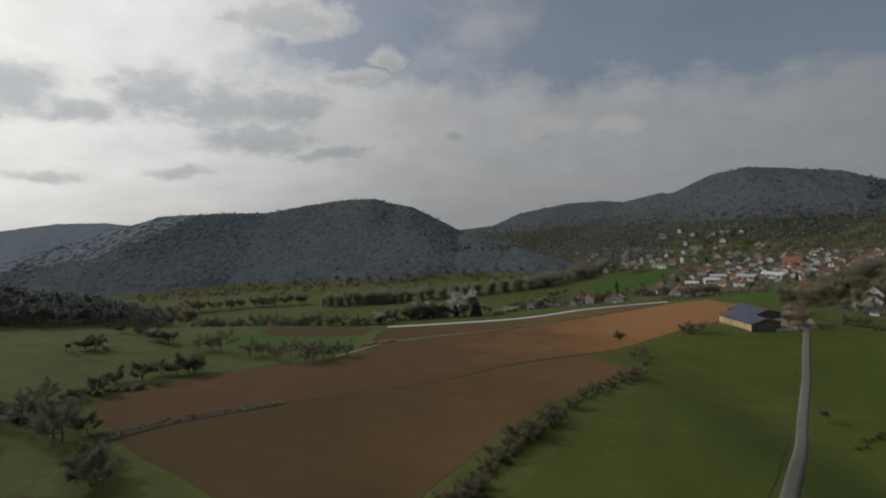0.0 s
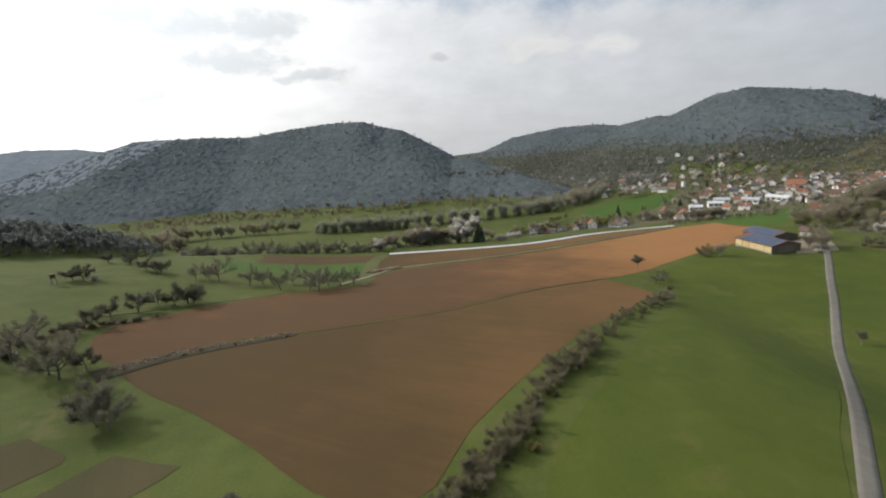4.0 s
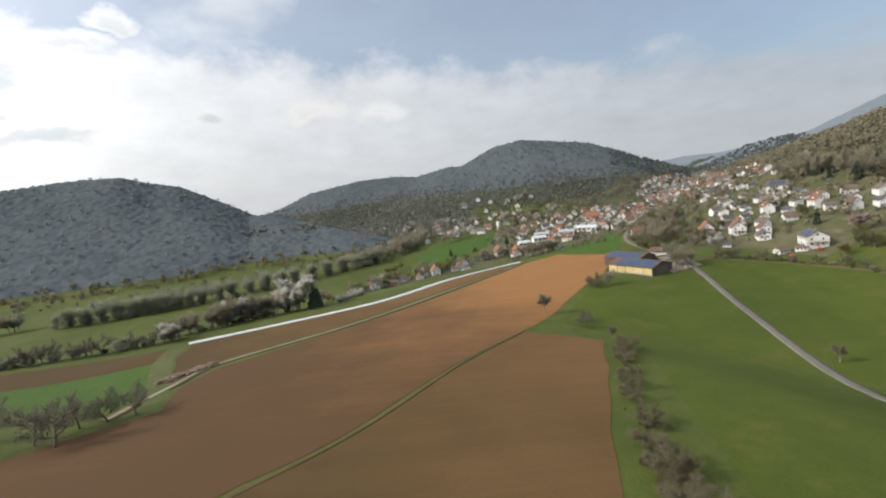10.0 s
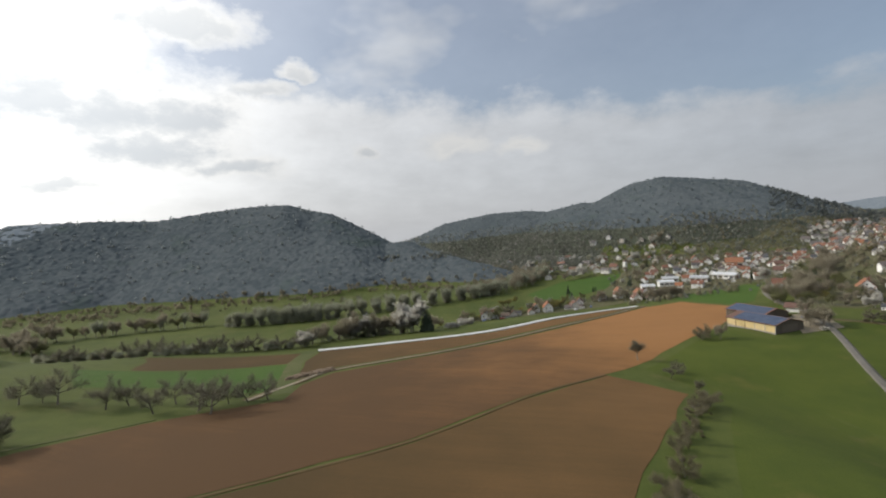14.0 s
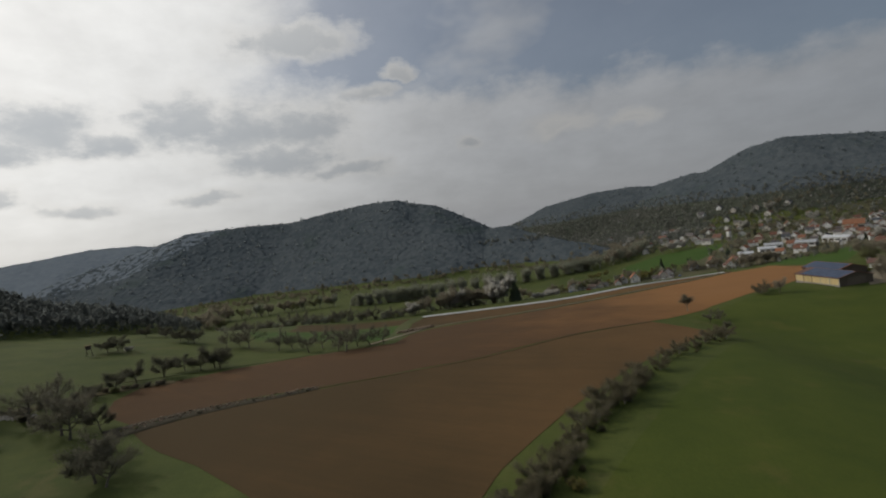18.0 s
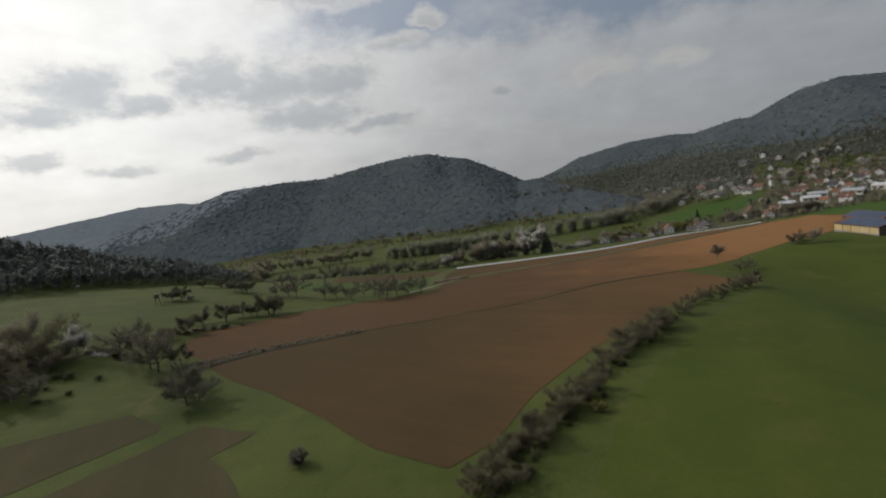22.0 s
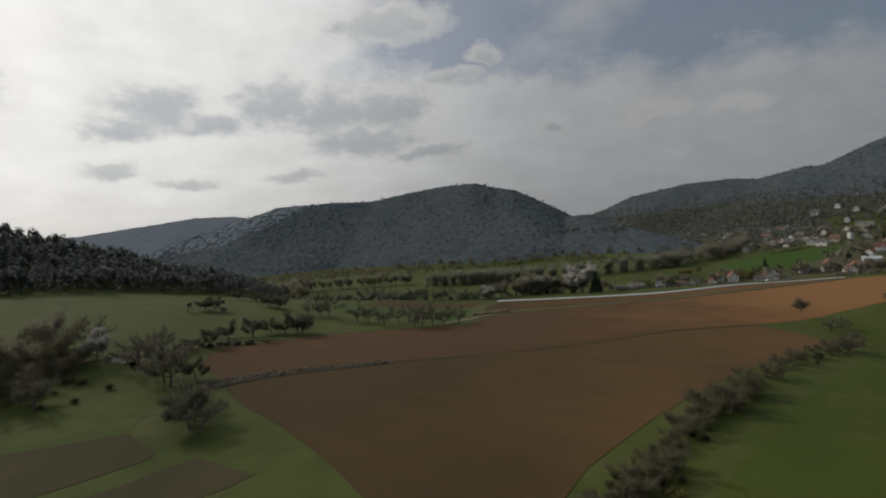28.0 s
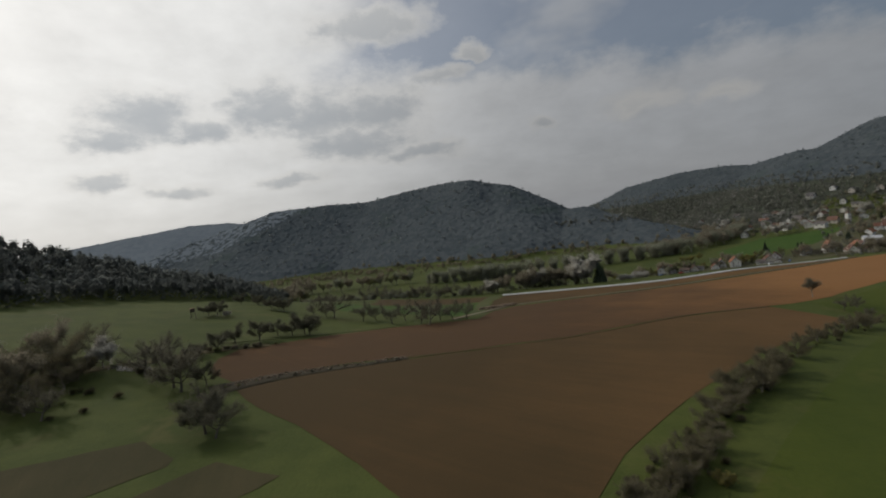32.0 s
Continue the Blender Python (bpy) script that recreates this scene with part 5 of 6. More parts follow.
def make_house(name, w, l, eave, top, roof, wall, label, windows=2, dormer=False, deep=False, balcony=False, solar=False):
    root = new(name)
    part("wall", *gable_body(w, l, eave, top), [wall], root)
    for side in (-1, 1):
        slab = part("roof", *slope(w, l, eave, top, side), [roof], root)
        if solar and side < 0:
            rise = (top - eave) / (w / 2)
            for i in range(4):
                vs, fs = [], []
                y0 = -l * 0.36 + i * l * 0.185
                box(vs, fs, 0, y0, 0, 1, y0 + l * 0.17, 0.08)
                vs = [(-w / 2 * (0.2 + 0.65 * x), y, top - rise * w / 2 * (0.2 + 0.65 * x) + 0.3 + z) for x, y, z in vs]
                part("solar_panel", vs, [f[::-1] for f in fs], [M_SOLAR], slab)
    vs, fs = [], []
    box(vs, fs, w * 0.12, l * 0.12, top - 1.4, w * 0.12 + 0.7, l * 0.12 + 0.6, top + 0.9)
    box(vs, fs, w * 0.12 - 0.08, l * 0.12 - 0.08, top + 0.9, w * 0.12 + 0.78, l * 0.12 + 0.68, top + 1.0)
    part("chimney", vs, fs, [M_BRICK], root)
    rows = ([1.5] + ([4.2] if eave > 4.8 else [])) if deep else [min(4.0, eave - 1.2)]
    for z in rows:
        for f, x in (("-x", -w / 2), ("+x", w / 2)):
            for i in range(windows):
                window(root, x, (i + 0.5) / windows * l * 0.86 - l * 0.43, z, f, deep=deep)
        for f, y in (("-y", -l / 2), ("+y", l / 2)):
            for sx in (-1, 1) if deep else ():
                window(root, sx * w * 0.24, y, z, f, deep=deep)
    for f, y in (("-y", -l / 2), ("+y", l / 2)):
        window(root, 0.0, y, eave + (top - eave) * 0.38, f, 1.0, 1.1, deep=deep)
    vs, fs = [], []
    box(vs, fs, -0.55 + w * 0.02, -l / 2 - 0.06, -0.1, 0.55 + w * 0.02, -l / 2 + 0.02, 2.1)
    part("door", vs, fs, [M_DOOR], root)
    if dormer:
        vs, fs = gable_body(2.2, 2.6, eave + (top - eave) * 0.45, eave + (top - eave) * 0.75, foot=-eave)
        m = pose(-w * 0.25, -l * 0.1, 0, 0, 0, 90)
        part("dormer", [tuple(m @ Vector(v)) for v in vs], fs, [wall, roof], root, indices=[0] * 5 + [1, 1])
    if balcony:
        vs, fs = [], []
        box(vs, fs, -w * 0.42, -l / 2 - 1.5, 2.6, w * 0.42, -l / 2, 2.78)
        for i in range(9):
            x = -w * 0.42 + i * w * 0.105
            box(vs, fs, x - 0.04, -l / 2 - 1.48, 2.78, x + 0.04, -l / 2 - 1.42, 3.7)
        box(vs, fs, -w * 0.42, -l / 2 - 1.5, 3.7, w * 0.42, -l / 2 - 1.4, 3.8)
        part("balcony", vs, fs, [M_DOOR], root, "wooden balcony with railing")
    return tagged(root, label, "house")


def make_hall(name, w, l, eave, top, wall, roof, label, doors=3, category="hall"):
    """A long low hall with bays, a band of windows and a low pitched sheet roof."""
    root = new(name)
    part("wall", *gable_body(w, l, eave, top), [wall], root)
    for side in (-1, 1):
        part("roof", *slope(w, l, eave, top, side, 0.7, 0.25), [roof], root)
    n = max(3, int(l / 5))
    for f, x in (("-x", -w / 2), ("+x", w / 2)):
        for i in range(n):
            window(root, x, (i + 0.5) / n * l - l / 2, eave * 0.6, f, l / n * 0.75, eave * 0.35)
    for i in range(doors):
        vs, fs = [], []
        y = (i + 0.5) / doors * w - w / 2
        box(vs, fs, y - 1.4, -l / 2 - 0.08, -0.1, y + 1.4, -l / 2 + 0.02, eave * 0.8)
        part("door", vs, fs, [M_DOOR], root)
    return tagged(root, label, category)


# the barn with solar roofs beside the road
def solar_roof(parent, w, l, eave, top, side, rows, cols, y0=0.03, y1=0.97):
    h = w / 2 + 0.55
    rise = (top - eave) / (w / 2)
    n = Vector((side * rise, 0, 1)).normalized()
    for r_ in range(rows):
        for c in range(cols):
            xa, xb = (0.05 + 0.92 * r_ / rows) * h, (0.05 + 0.92 * (r_ + 0.94) / rows) * h
            ya = (y0 + (y1 - y0) * c / cols - 0.5) * (l + 1)
            yb = (y0 + (y1 - y0) * (c + 0.96) / cols - 0.5) * (l + 1)
            vs = []
            for lift in (0.30, 0.37):
                for x, y in ((xa, ya), (xb, ya), (xb, yb), (xa, yb)):
                    vs.append(tuple(Vector((side * x, y, top - rise * x)) + n * lift))
            fs = [(4, 5, 6, 7), (0, 1, 5, 4), (1, 2, 6, 5), (2, 3, 7, 6), (3, 0, 4, 7)]
            part("solar_panel", vs, fs if side > 0 else [f[::-1] for f in fs], [M_SOLAR], parent)


def make_barn():
    root = new("barn")
    w, l, eave, top = 18.0, 27.0, 3.9, 6.2
    part("wall", *gable_body(w, l, eave, top), [M_BARN_DARK], root, "dark boarded gable walls")
    for side in (-1, 1):
        slab = part("roof", *slope(w, l, eave, top, side, 0.6, 0.25), [M_ROOF_RED], root, "low red tiled roof slope")
        solar_roof(slab, w, l, eave, top, side, 5, 9, 0.02 if side < 0 else 0.1, 0.86)
    bays = 5
    for i in range(bays):
        y = (i + 0.5) / bays * l - l / 2
        vs, fs = [], []
        b = l / bays / 2 - 0.18
        box(vs, fs, -w / 2 - 0.14, y - b, 0.35, -w / 2 + 0.02, y + b, eave - 0.35)
        bay = part("door", vs, fs, [M_BARN_WALL], root, "pale yellow boarded sliding door")
        for j in range(1, 6):
            vs, fs = [], []
            yy = y - b + 2 * b * j / 6
            box(vs, fs, -w / 2 - 0.17, yy - 0.05, 0.35, -w / 2 - 0.13, yy + 0.05, eave - 0.35)
            part("batten", vs, fs, [M_BARN_WALL], bay)
    for i in range(bays + 1):
        vs, fs = [], []
        y = i / bays * l - l / 2
        box(vs, fs, -w / 2 - 0.2, y - 0.16, -0.5, -w / 2 + 0.02, y + 0.16, eave - 0.05)
        part("post", vs, fs, [M_DOOR], root)
    vs, fs = [], []
    box(vs, fs, -w / 2 - 0.18, -l / 2, -1.5, -w / 2 + 0.03, l / 2, 0.32)
    part("plinth", vs, fs, [M_BRICK], root)
    # A dark panel stands in for the shaded opening in the gable.
    vs, fs = [], []
    box(vs, fs, -5, -l / 2 - 0.1, -0.3, 5, -l / 2 + 0.03, 3.6)
    part("gate_opening", vs, fs, [M_BARN_DARK], root, "dark panel in place of the open gate")
    return tagged(root, "large barn with yellow wooden doors and solar panels on the roof", "barn")


def make_barn_wing():
    root = new("barn")
    w, l, eave, top = 17.0, 24.0, 4.2, 6.6
    part("wall", *gable_body(w, l, eave, top), [M_BARN_DARK], root)
    for side in (-1, 1):
        slab = part("roof", *slope(w, l, eave, top, side, 0.6, 0.25), [M_ROOF_RED], root)
        solar_roof(slab, w, l, eave, top, side, 5, 8, 0.04, 0.97)
    return tagged(root, "rear wing of the barn with dark boards and solar roof", "barn")


def stand(ob, x, y, turn, sink=0.0):
    ob.matrix_basis = pose(x, y, ground_z(x, y) - sink, 0, 0, turn)
    return ob


stand(make_barn(), 186, 280, 6)
stand(make_barn_wing(), 204, 303, 6)
drape("farmyard", rough_edge([(190, 262), (214, 262), (226, 284), (222, 296), (206, 288), (197, 272)], 0.8, 5, 51), M_TRACK, "pale gravel farmyard beside the barn", "yard", lift=0.12, cell=5.0)


def make_shed():
    root = new("shed")
    part("wall", *gable_body(7.0, 9.0, 3.0, 4.8), [M_WHITE], root)
    for side in (-1, 1):
        part("roof", *slope(7.0, 9.0, 3.0, 4.8, side, 1.0, 0.2), [M_ROOF_RED], root, "bright red tiled roof")
    for sx in (-3.6, 3.6):
        for sy in (-4.6, 4.6):
            vs, fs = [], []
            tube(vs, fs, Vector((sx * 1.15, sy * 1.1, -1)), Vector((sx * 1.15, sy * 1.1, 2.6)), 0.12, 0.12, 6)
            part("post", vs, fs, [M_DOOR], root)
    vs, fs = [], []
    box(vs, fs, -1.3, -4.58, 0, 1.3, -4.45, 2.5)
    part("door", vs, fs, [M_BARN_DARK], root)
    return tagged(root, "small white shed with a red tiled roof", "shed")


stand(make_shed(), 230, 302, 30)


def make_hide():
    """A raised hunting hide on four legs with a ladder."""
    root = new("hunting_hide")
    for sx in (-1, 1):
        for sy in (-1, 1):
            vs, fs = [], []
            tube(vs, fs, Vector((sx * 1.3, sy * 1.3, -0.4)), Vector((sx * 0.8, sy * 0.8, 3.6)), 0.1, 0.08, 6)
            part("leg", vs, fs, [M_BARN_DARK], root)
    vs, fs = [], []
    box(vs, fs, -1.0, -1.0, 3.4, 1.0, 1.0, 4.3)
    box(vs, fs, -1.0, -1.0, 4.3, -0.85, 1.0, 5.2)
    box(vs, fs, 0.85, -1.0, 4.3, 1.0, 1.0, 5.2)
    box(vs, fs, -1.0, 0.85, 4.3, 1.0, 1.0, 5.2)
    part("cabin", vs, fs, [M_BARN_DARK], root)
    vs, fs = [], []
    box(vs, fs, -1.25, -1.35, 5.2, 1.25, 1.25, 5.35)
    part("roof", vs, fs, [M_DOOR], root)
    for i in range(9):
        vs, fs = [], []
        tube(vs, fs, Vector((-0.3, -2.0 + i * 0.11, 0.3 + i * 0.38)), Vector((0.3, -2.0 + i * 0.11, 0.3 + i * 0.38)), 0.035, 0.035, 5)
        part("rung", vs, fs, [M_BARN_DARK], root)
    return tagged(root, "dark wooden hunting hide on stilts in the meadow", "hunting hide")


stand(make_hide(), -194, 241, 30)


def make_car():
    root = new("car")
    vs, fs = [], []
    prof = [(-2.1, 0.35), (2.1, 0.35), (2.15, 0.75), (1.3, 0.95), (0.6, 1.42), (-1.2, 1.45), (-1.95, 1.0), (-2.15, 0.7)]
    for y, k in ((-0.85, 1), (0.85, 1)):
        vs += [(x, y * (0.84 if z > 1.1 else 1), z) for x, z in prof]
    n = len(prof)
    fs = [tuple(range(n)), tuple(range(2 * n - 1, n - 1, -1))] + [(i, i + n, (i + 1) % n + n, (i + 1) % n) for i in range(n)]
    part("body", vs, fs, [M_CAR], root)
    for s in (-1, 1):
        vs = [(1.15, s * 0.80, 1.02), (0.55, s * 0.735, 1.36), (-1.1, s * 0.735, 1.38), (-1.7, s * 0.80, 1.05)]
        part("side_window", vs, [(0, 1, 2, 3) if s > 0 else (3, 2, 1, 0)], [M_GLASS], root)
    for x in (-1.35, 1.35):
        for y in (-0.8, 0.8):
            vs, fs = [], []
            tube(vs, fs, Vector((x, y - 0.1, 0.32)), Vector((x, y + 0.1, 0.32)), 0.32, 0.32, 10)
            part("wheel", vs, fs, [M_TYRE], root)
    return tagged(root, "parked car beside the houses", "car")


# ---- village ----
drape("village_ground", rough_edge([(228, 462), (246, 444), (330, 436), (350, 420), (318, 392), (290, 356), (262, 330), (250, 296), (262, 262), (262, 226), (300, 214), (420, 250), (560, 330), (700, 470), (860, 640), (960, 780), (900, 860), (640, 760), (480, 760), (420, 690), (330, 640), (262, 560), (200, 500), (120, 492), (76, 474), (80, 452), (180, 458)], 6.0, 22, 61), M_GARDENS, "gardens, yards and rough grass between the houses", "gardens", lift=0.1, cell=14.0)
NEAR = Kind(*(make_house("house", w, l, e, t, roof, wall, lab, 3, dormer=d, deep=True, balcony=b, solar=so) for w, l, e, t, roof, wall, lab, d, b, so in (
    (8.5, 10.5, 5.2, 9.6, M_ROOF_RED, M_WHITE, "white gabled house with a steep red tiled roof", False, False, False),
    (9.5, 12.0, 5.4, 9.2, M_ROOF_GREY, M_WHITE, "white house with a dark tiled roof and balcony", False, True, False),
    (9.0, 11.0, 3.6, 8.0, M_ROOF_RED, M_PLASTER, "pale plastered house with a red roof and dormer", True, False, False),
    (11.0, 13.0, 5.4, 8.6, M_ROOF_GREY, M_WHITE, "broad white house with solar panels on its dark roof", False, True, True),
    (6.0, 8.0, 2.6, 4.4, M_ROOF_GREY, M_WHITE, "low white garage with a flat pitched roof", False, False, False))))
FARH = Kind(*(make_house("house", w, l, e, t, roof, wall, lab, 2, dormer=d, solar=so) for w, l, e, t, roof, wall, lab, d, so in (
    (8.5, 10.0, 5.2, 9.2, M_ROOF_RED, M_PLASTER, "village house with a red tiled gable roof", False, False),
    (9.0, 12.0, 5.4, 9.0, M_ROOF_RED, M_WHITE, "white village house with a red tiled roof", True, False),
    (9.0, 11.0, 5.2, 8.8, M_ROOF_GREY, M_WHITE, "white village house with a dark grey roof", False, False),
    (10.0, 12.0, 3.4, 7.6, M_ROOF_GREY, M_PLASTER, "low village house with a brown-grey roof", False, False),
    (7.0, 9.0, 3.2, 6.6, M_ROOF_RED, M_PLASTER, "small outbuilding with a red tiled roof", False, False))))
taken = []


def free(x, y, gap):
    if any((x - a) ** 2 + (y - b) ** 2 < gap * gap for a, b in taken):
        return False
    taken.append((x, y))
    return True


# houses along the edge of the field, single ones
for x, y, turn, which, size in ((88, 460, -14, 0, 0.95), (97, 466, 160, 2, 0.9), (106, 462, 60, 4, 0.9), (114, 464, -14, 2, 0.75), (120, 471, 70, 4, 0.9), (131, 466, -14, 2, 0.7), (140, 478, -14, 0, 0.8), (149, 472, -14, 0, 0.95), (176, 474, -14, 2, 0.95), (184, 480, 150, 0, 0.85), (169, 472, 60, 4, 0.9), (180, 467, 150, 4, 0.8), (213, 492, -14, 0, 0.9), (228, 488, -14, 0, 0.85), (236, 500, -14, 0, 0.9), (232, 464, -14, 2, 0.95), (239, 452, 150, 2, 0.9), (243, 470, -14, 0, 0.85), (248, 484, 160, 2, 1.0)):
    taken.append((x, y))
    NEAR.put(x, y, turn, size, which=which, group="houses along the field edge")
# the last houses by the wheat
for x, y, turn, which, size in ((282, 268, -48, 4, 1.25), (290, 272, -48, 0, 0.85), (276, 238, -48, 3, 1.0), (262, 247, 70, 4, 0.9), (268, 240, 30, 4, 0.8), (292, 290, -48, 1, 0.9), (304, 296, -48, 2, 1.0), (281, 300, -48, 1, 0.85), (292, 312, -48, 0, 1.1), (349, 300, -48, 1, 1.1), (388, 316, 30, 3, 1.1), (300, 360, -48, 2, 0.9), (306, 372, -48, 2, 0.9), (295, 376, 50, 0, 0.85), (312, 384, -48, 2, 0.9)):
    taken.append((x, y))
    NEAR.put(x, y, turn, size, which=which, group="houses by the wheat field")
NEAR.put(260, 277, 30, (0.7, 0.6, 0.8), which=4, label="small pale hut among the scrub")
# white halls at the edge of the village
for x, y, turn, w, l in ((308, 520, 62, 10, 15), (326, 498, 40, 12, 16), (350, 490, 20, 11, 22), (292, 505, 70, 9, 14), (268, 500, 70, 8, 12)):
    taken.append((x, y))
    taken.append((x + 8, y + 8))
    taken.append((x - 8, y - 6))
    stand(make_hall("hall", w, l, 4.6, 6.2, M_WHITE, M_METAL_ROOF, "long white hall with a pale sheet metal roof"), x, y, turn)
taken += [(250, 500), (340, 440), (352, 436)]


def scatter(area, count, gap, reds, kind, group, lean=-40.0, lo=0.85, hi=1.15, gables=0.6):
    """Houses in loose streets inside an outline."""
    xs, ys = [p[0] for p in area], [p[1] for p in area]
    made = tries = 0
    while made < count and tries < count * 40:
        tries += 1
        x, y = rng.uniform(min(xs), max(xs)), rng.uniform(min(ys), max(ys))
        inside = False
        for (ax, ay), (bx, by) in zip(area, area[1:] + area[:1]):
            if (ay > y) != (by > y) and x < (bx - ax) * (y - ay) / (by - ay) + ax:
                inside = not inside
        if inside and free(x, y, gap):
            which = rng.choice((0, 1, 4)) if rng.random() < reds else rng.choice((2, 3))
            kind.put(x, y, lean + (0 if rng.random() < gables else 90) + rng.uniform(-14, 14), rng.uniform(lo, hi), which=which, group=group)
            made += 1


scatter([(252, 470), (330, 470), (372, 450), (470, 500), (560, 540), (640, 640), (560, 690), (430, 640), (340, 600), (270, 520)], 115, 13.0, 0.62, FARH, "houses of the old village", lo=0.68, hi=0.95)
scatter([(291, 304), (383, 366), (404, 339), (366, 277), (359, 236), (330, 226), (324, 251), (312, 271), (290, 285)], 34, 12.0, 0.25, FARH, "houses on the eastern slope", lo=0.72, hi=1.0)
scatter([(372, 352), (420, 345), (460, 350), (545, 392), (640, 470), (758, 562), (821, 700), (690, 650), (560, 530), (440, 430), (390, 400)], 105, 12.5, 0.35, FARH, "houses on the upper eastern slope", lo=0.72, hi=1.0)


def far_houses(name, areas, seed, label):
    """Small gabled houses too far off to tell apart, in one object."""
    r = random.Random(seed)
    vs, fs, index = [], [], []
    for area, count, gap in areas:
        xs, ys = [p[0] for p in area], [p[1] for p in area]
        made = tries = 0
        while made < count and tries < count * 40:
            tries += 1
            x, y = r.uniform(min(xs), max(xs)), r.uniform(min(ys), max(ys))
            inside = False
            for (ax, ay), (bx, by) in zip(area, area[1:] + area[:1]):
                if (ay > y) != (by > y) and x < (bx - ax) * (y - ay) / (by - ay) + ax:
                    inside = not inside
            if not inside or float(hill_part(x, y)) > 32 or not free(x, y, gap):
                continue
            made += 1
            w, l, e = r.uniform(7, 9.5), r.uniform(8.5, 12), r.uniform(3.2, 5.4)
            t = e + w * r.uniform(0.3, 0.48)
            m = pose(x, y, ground_z(x, y), 0, 0, -40 + r.choice((0, 0, 90)) + r.uniform(-15, 15))
            roof = r.choice((1, 1, 2, 2, 2))
            for (pv, pf), mat in [(gable_body(w, l, e, t), 0)] + [(slope(w, l, e, t, sd), roof) for sd in (-1, 1)]:
                b0 = len(vs)
                vs += [tuple(m @ Vector(v)) for v in pv]
                fs += [tuple(b0 + i for i in f) for f in pf]
                index += [mat] * len(pf)
            # window strips on the long sides and gable panes
            for sx in (-1, 1):
                for k in (-0.25, 0.25):
                    b0 = len(vs)
                    px = sx * (w / 2 + 0.03)
                    vs += [tuple(m @ Vector((px, k * l + dy, z))) for dy, z in ((-0.7, e - 2.2), (0.7, e - 2.2), (0.7, e - 0.9), (-0.7, e - 0.9))]
                    fs.append((b0, b0 + 1, b0 + 2, b0 + 3) if sx > 0 else (b0 + 3, b0 + 2, b0 + 1, b0))
                    index.append(3)
                    b0 = len(vs)
                    py = sx * (l / 2 + 0.03)
                    vs += [tuple(m @ Vector((k * w + dx, py, z))) for dx, z in ((-0.55, e - 2.0), (0.55, e - 2.0), (0.55, e - 0.8), (-0.55, e - 0.8))]
                    fs.append((b0, b0 + 1, b0 + 2, b0 + 3) if sx < 0 else (b0 + 3, b0 + 2, b0 + 1, b0))
                    index.append(3)
    ob = mesh_object(name, vs, fs, [M_FAR_WALL, M_FAR_RED, M_FAR_GREY, M_GLASS], indices=index)
    return tagged(ob, label, "houses", kind="stuff")


far_houses("far_houses", [
    ([(470, 430), (560, 480), (700, 560), (900, 720), (1000, 860), (860, 860), (680, 700), (560, 560)], 90, 15.0),
    ([(215, 690), (300, 640), (430, 680), (520, 760), (440, 830), (300, 790), (230, 740)], 28, 20.0),
    ([(600, 430), (758, 560), (830, 690), (930, 830), (820, 780), (690, 650), (600, 520)], 75, 13.0),
    ([(150, 840), (300, 800), (560, 800), (700, 860), (620, 960), (300, 980)], 18, 26.0)], 77, "pale houses with red and grey roofs up the valley")
CAR = Kind(make_car())
for x, y, t in ((100, 452, 20), (84, 450, 40), (172, 462, 20), (188, 466, 60), (270, 232, 30), (258, 240, 80), (298, 262, 10), (310, 286, 70), (338, 424, 45), (346, 434, 45), (214, 283, 60), (300, 400, 40)):
    CAR.put(x, y, t)


def make_tower():
    root = new("tower")
    vs, fs = [], []
    box(vs, fs, -2, -2, -2, 2, 2, 12)
    part("wall", vs, fs, [M_WHITE], root)
    part("roof", [(-2.3, -2.3, 12), (2.3, -2.3, 12), (2.3, 2.3, 12), (-2.3, 2.3, 12), (0, 0, 16)], [(0, 1, 4), (1, 2, 4), (2, 3, 4), (3, 0, 4), (3, 2, 1, 0)], [M_ROOF_GREY], root)
    window(root, 0, -2, 8, "-y")
    return tagged(root, "slim white tower with a pointed dark roof", "tower")


stand(make_tower(), 330, 640, 20)
stand(make_hall("church", 10, 17, 8, 12.5, M_PLASTER, M_ROOF_RED, "large church with a high red roof", 1, "church"), 405, 540, 50)
# garden trees between the houses
for i in range(210):
    x, y = rng.uniform(250, 640), rng.uniform(255, 680)
    a = math.degrees(math.atan2(x, y))
    if 24 < a < 56 and free(x, y, 8.5) and not (x < 330 and y < 440 and a < 40):
        rng.choice((BROWN, BROWN, GREEN, GREEN, ORCHARD_BARE, BLOSSOM, SPRUCE, GOLD, BUSH, BUSH)).put(x, y, any_turn(), rng.uniform(0.5, 0.85), group="trees among the village houses")
for i in range(70):
    x, y = rng.uniform(215, 520), rng.uniform(640, 850)
    if free(x, y, 9):
        rng.choice((BROWN, GREEN, BLOSSOM, POPLAR, BUSH)).put(x, y, any_turn(), rng.uniform(0.6, 1.0), group="trees at the foot of the hill")

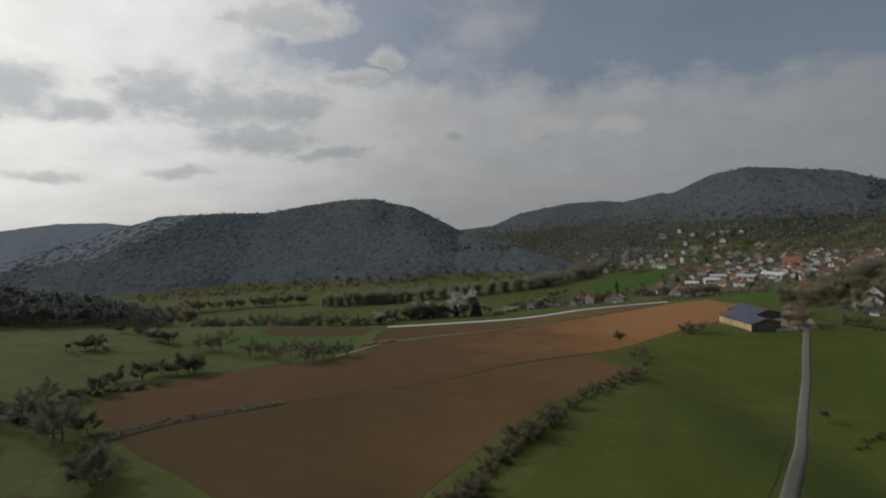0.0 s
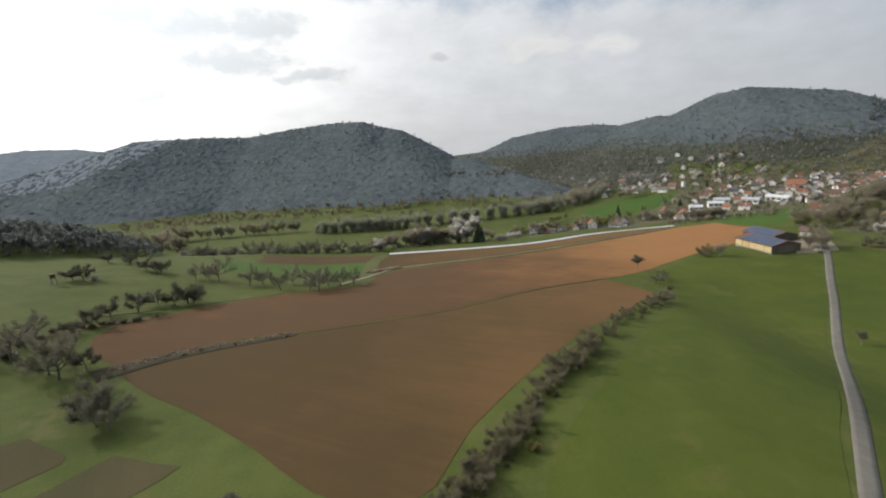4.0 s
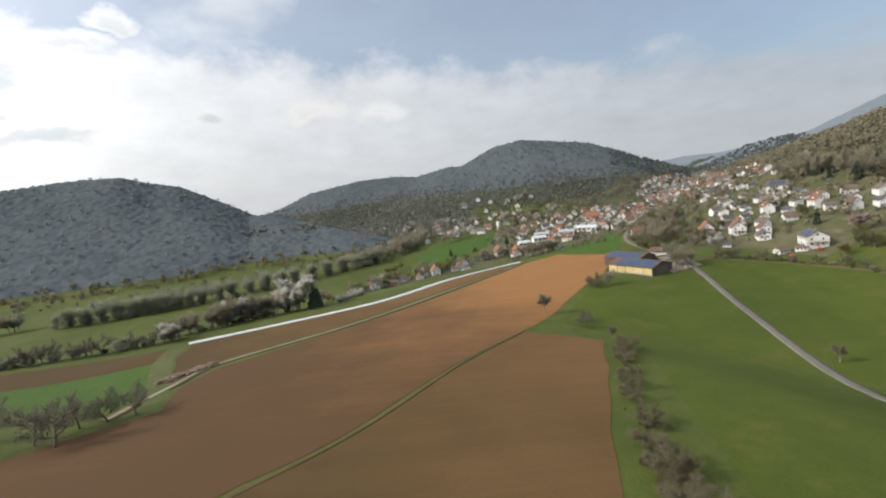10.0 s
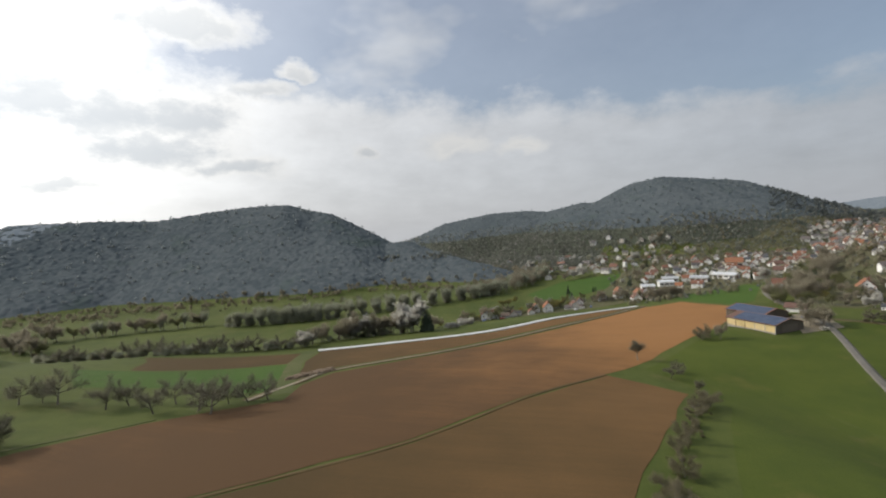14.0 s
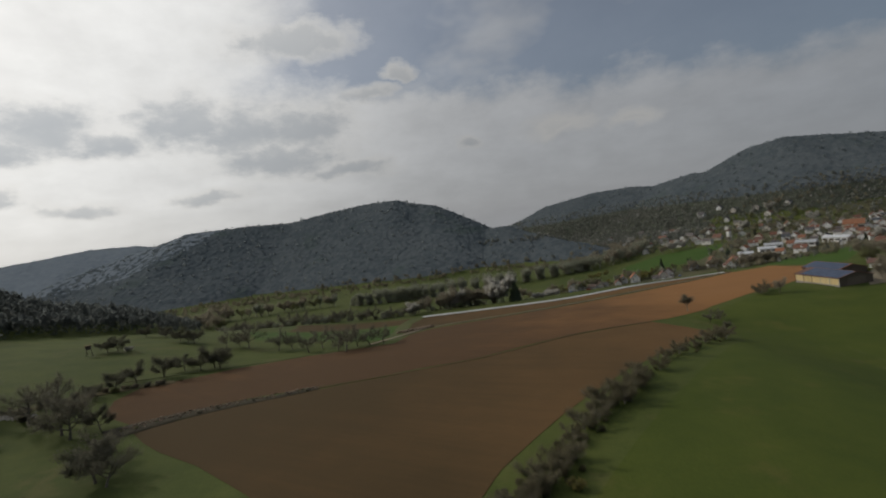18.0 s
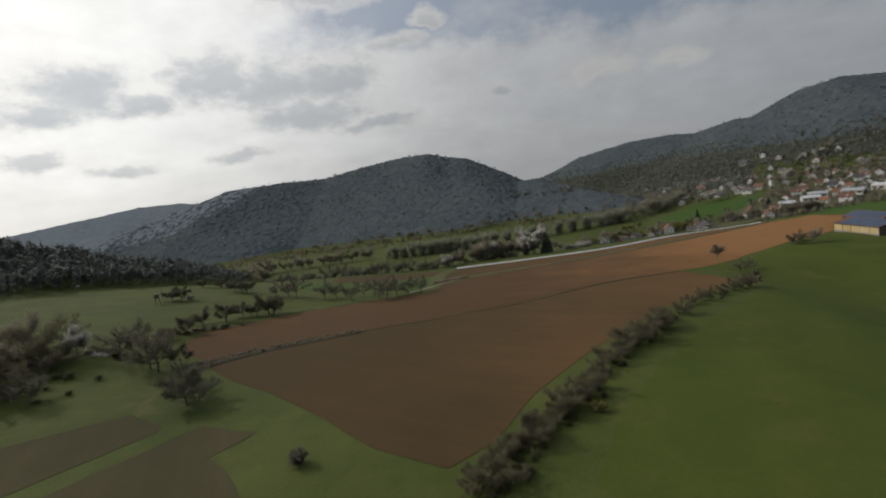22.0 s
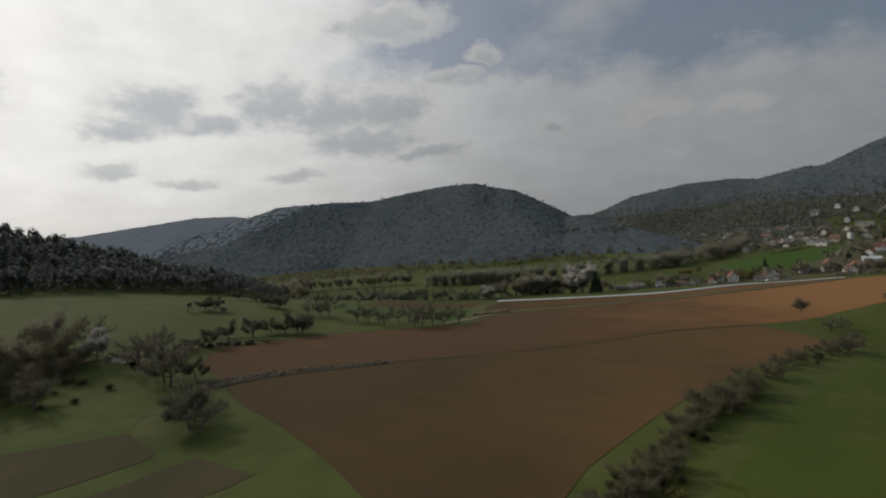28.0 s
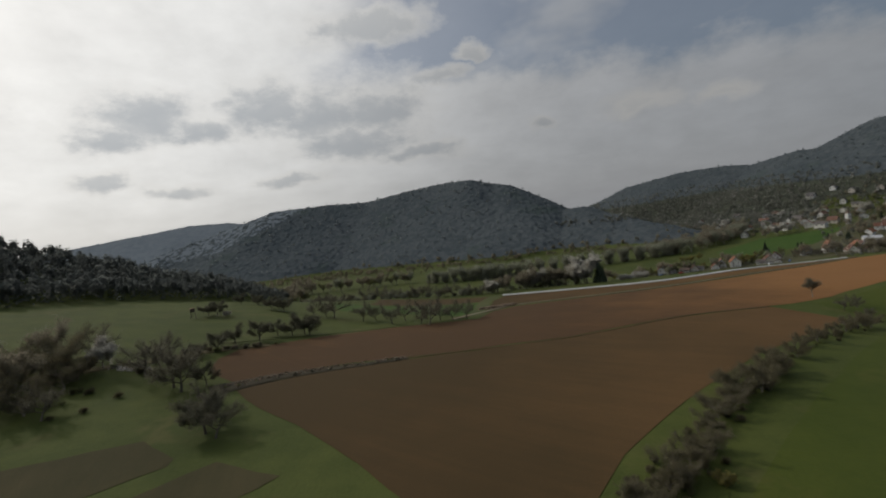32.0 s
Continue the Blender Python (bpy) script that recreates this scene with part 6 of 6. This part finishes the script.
# ==== small things in the fields ====
def rubble(name, spots, mat, label, category):
    """Stones, clods and broken branches, too many to count."""
    r = random.Random(len(spots))
    vs, fs = [], []
    for x, y, s in spots:
        z = ground_z(x, y)
        b = len(vs)
        k = [(-1, -1, -0.5), (1, -1, -0.5), (1, 1, -0.5), (-1, 1, -0.5), (-0.7, -0.6, 0.6), (0.7, -0.7, 0.7), (0.6, 0.7, 0.6), (-0.7, 0.6, 0.7)]
        w = r.uniform(0, 3.14)
        lx, ly, lz = s * r.uniform(0.6, 1.8), s * r.uniform(0.5, 0.9), s * r.uniform(0.5, 0.9)
        for p in k:
            px, py = p[0] * lx * r.uniform(0.8, 1.2), p[1] * ly * r.uniform(0.8, 1.2)
            vs.append((x + px * math.cos(w) - py * math.sin(w), y + px * math.sin(w) + py * math.cos(w), z + 0.1 + p[2] * lz + lz * 0.4))
        fs += [(b + 4, b + 5, b + 6, b + 7), (b, b + 1, b + 5, b + 4), (b + 1, b + 2, b + 6, b + 5), (b + 2, b + 3, b + 7, b + 6), (b + 3, b, b + 4, b + 7)]
    return tagged(mesh_object(name, vs, fs, [mat]), label, category, kind="stuff")


r3 = random.Random(3)
rubble("brush_heap", [(-50 + 19 * k + r3.gauss(0, 0.8), 287 + 10.5 * k ** 1.3 + r3.gauss(0, 1.3) + 2.5, r3.uniform(0.5, 1.3)) for k in (r3.random() for _ in range(200))], M_STONE, "heap of cut branches and stones by the track", "brush heap")
DITCH = spline([(-108, 150), (-98, 160.5), (-85, 168), (-71, 173), (-61, 177)], 10)
# Flat ribbon whose dark colour gives the shade inside the ditch.
ribbon("ditch_bank", [(-112, 147), (-98, 160.5), (-85, 168), (-71, 173), (-60, 177)], 6.5, M_BANK_SHADED, "overgrown earth bank between two fields, darkened like a trench", "bank", lift=0.14, widths=lambda t: 1.5 - 1.1 * t)
rubble("ditch_stones", [(x + r3.gauss(0, 1.2), y + r3.gauss(0, 0.9), r3.uniform(0.15, 0.5)) for x, y in ((p[0] - 0.6, p[1] + 1.8) for p in (r3.choice(DITCH) for _ in range(200)))], M_STONE, "stones and dead brush along the bank", "stones")
for i in range(12):
    x, y = DITCH[int(i / 12 * len(DITCH))]
    BUSH.put(x + rng.uniform(-1.5, 1.5), y + rng.uniform(-1, 1), any_turn(), rng.uniform(0.2, 0.42), group="brush on the bank")
rubble("sand_heap", [(-153 + r3.gauss(0, 3.5), 161 + r3.gauss(0, 1.0), r3.uniform(0.2, 0.6)) for _ in range(110)], M_SAND, "pale heap of sand and rubble by the garden", "sand heap")
rubble("basin_rim", [(188 + 11 * math.cos(a) + r3.gauss(0, 0.5), 402 + 5 * math.sin(a) + r3.gauss(0, 0.4), r3.uniform(0.3, 0.6)) for a in (r3.uniform(0, 6.28) for _ in range(120))], M_STONE, "pale rubble rim of a small pit", "rubble")
stream = [(-190, 138), (-172, 152), (-155, 168), (-148, 178), (-142, 186), (-135, 193), (-126, 201)]
ribbon("stream_bed", stream, 5.0, M_SCRUB, "brown overgrown stream bank", "bank", lift=0.12)
for x, y in spline(stream, 6):
    BUSH.put(x + rng.uniform(-3, 3), y + rng.uniform(-3, 3), any_turn(), rng.uniform(0.3, 0.7), group="brush on the bank")


def garden_spots(count, seed, test, lo, hi):
    r = random.Random(seed)
    out = []
    while len(out) < count:
        x, y = r.uniform(80, 950), r.uniform(225, 880)
        if test(x, y) and not any((x - a) ** 2 + (y - b) ** 2 < 30 for a, b in taken):
            out.append((x, y, r.uniform(lo, hi)))
    x, y, s = (np.array(c) for c in zip(*out))
    return list(zip(x, y, height(x, y) + s * 0.7, s))


def in_town(x, y):
    a = math.degrees(math.atan2(x, y))
    return (25 < a < 53 and 470 < math.hypot(x, y) < 1150) or (44 < a < 60 and 385 < math.hypot(x, y) < 1050) or (12 < a < 26 and 700 < math.hypot(x, y) < 860)


crowns("garden_bushes", garden_spots(1500, 11, in_town, 0.9, 2.0), M_WOOD_OPEN, "garden hedges and bushes between the houses", 11, 50, 0.3, "bushes")
crowns("garden_trees", garden_spots(1150, 12, in_town, 1.6, 3.0), M_WOOD_BROWN, "bare garden trees between the houses", 12, 80, 0.22, "trees")
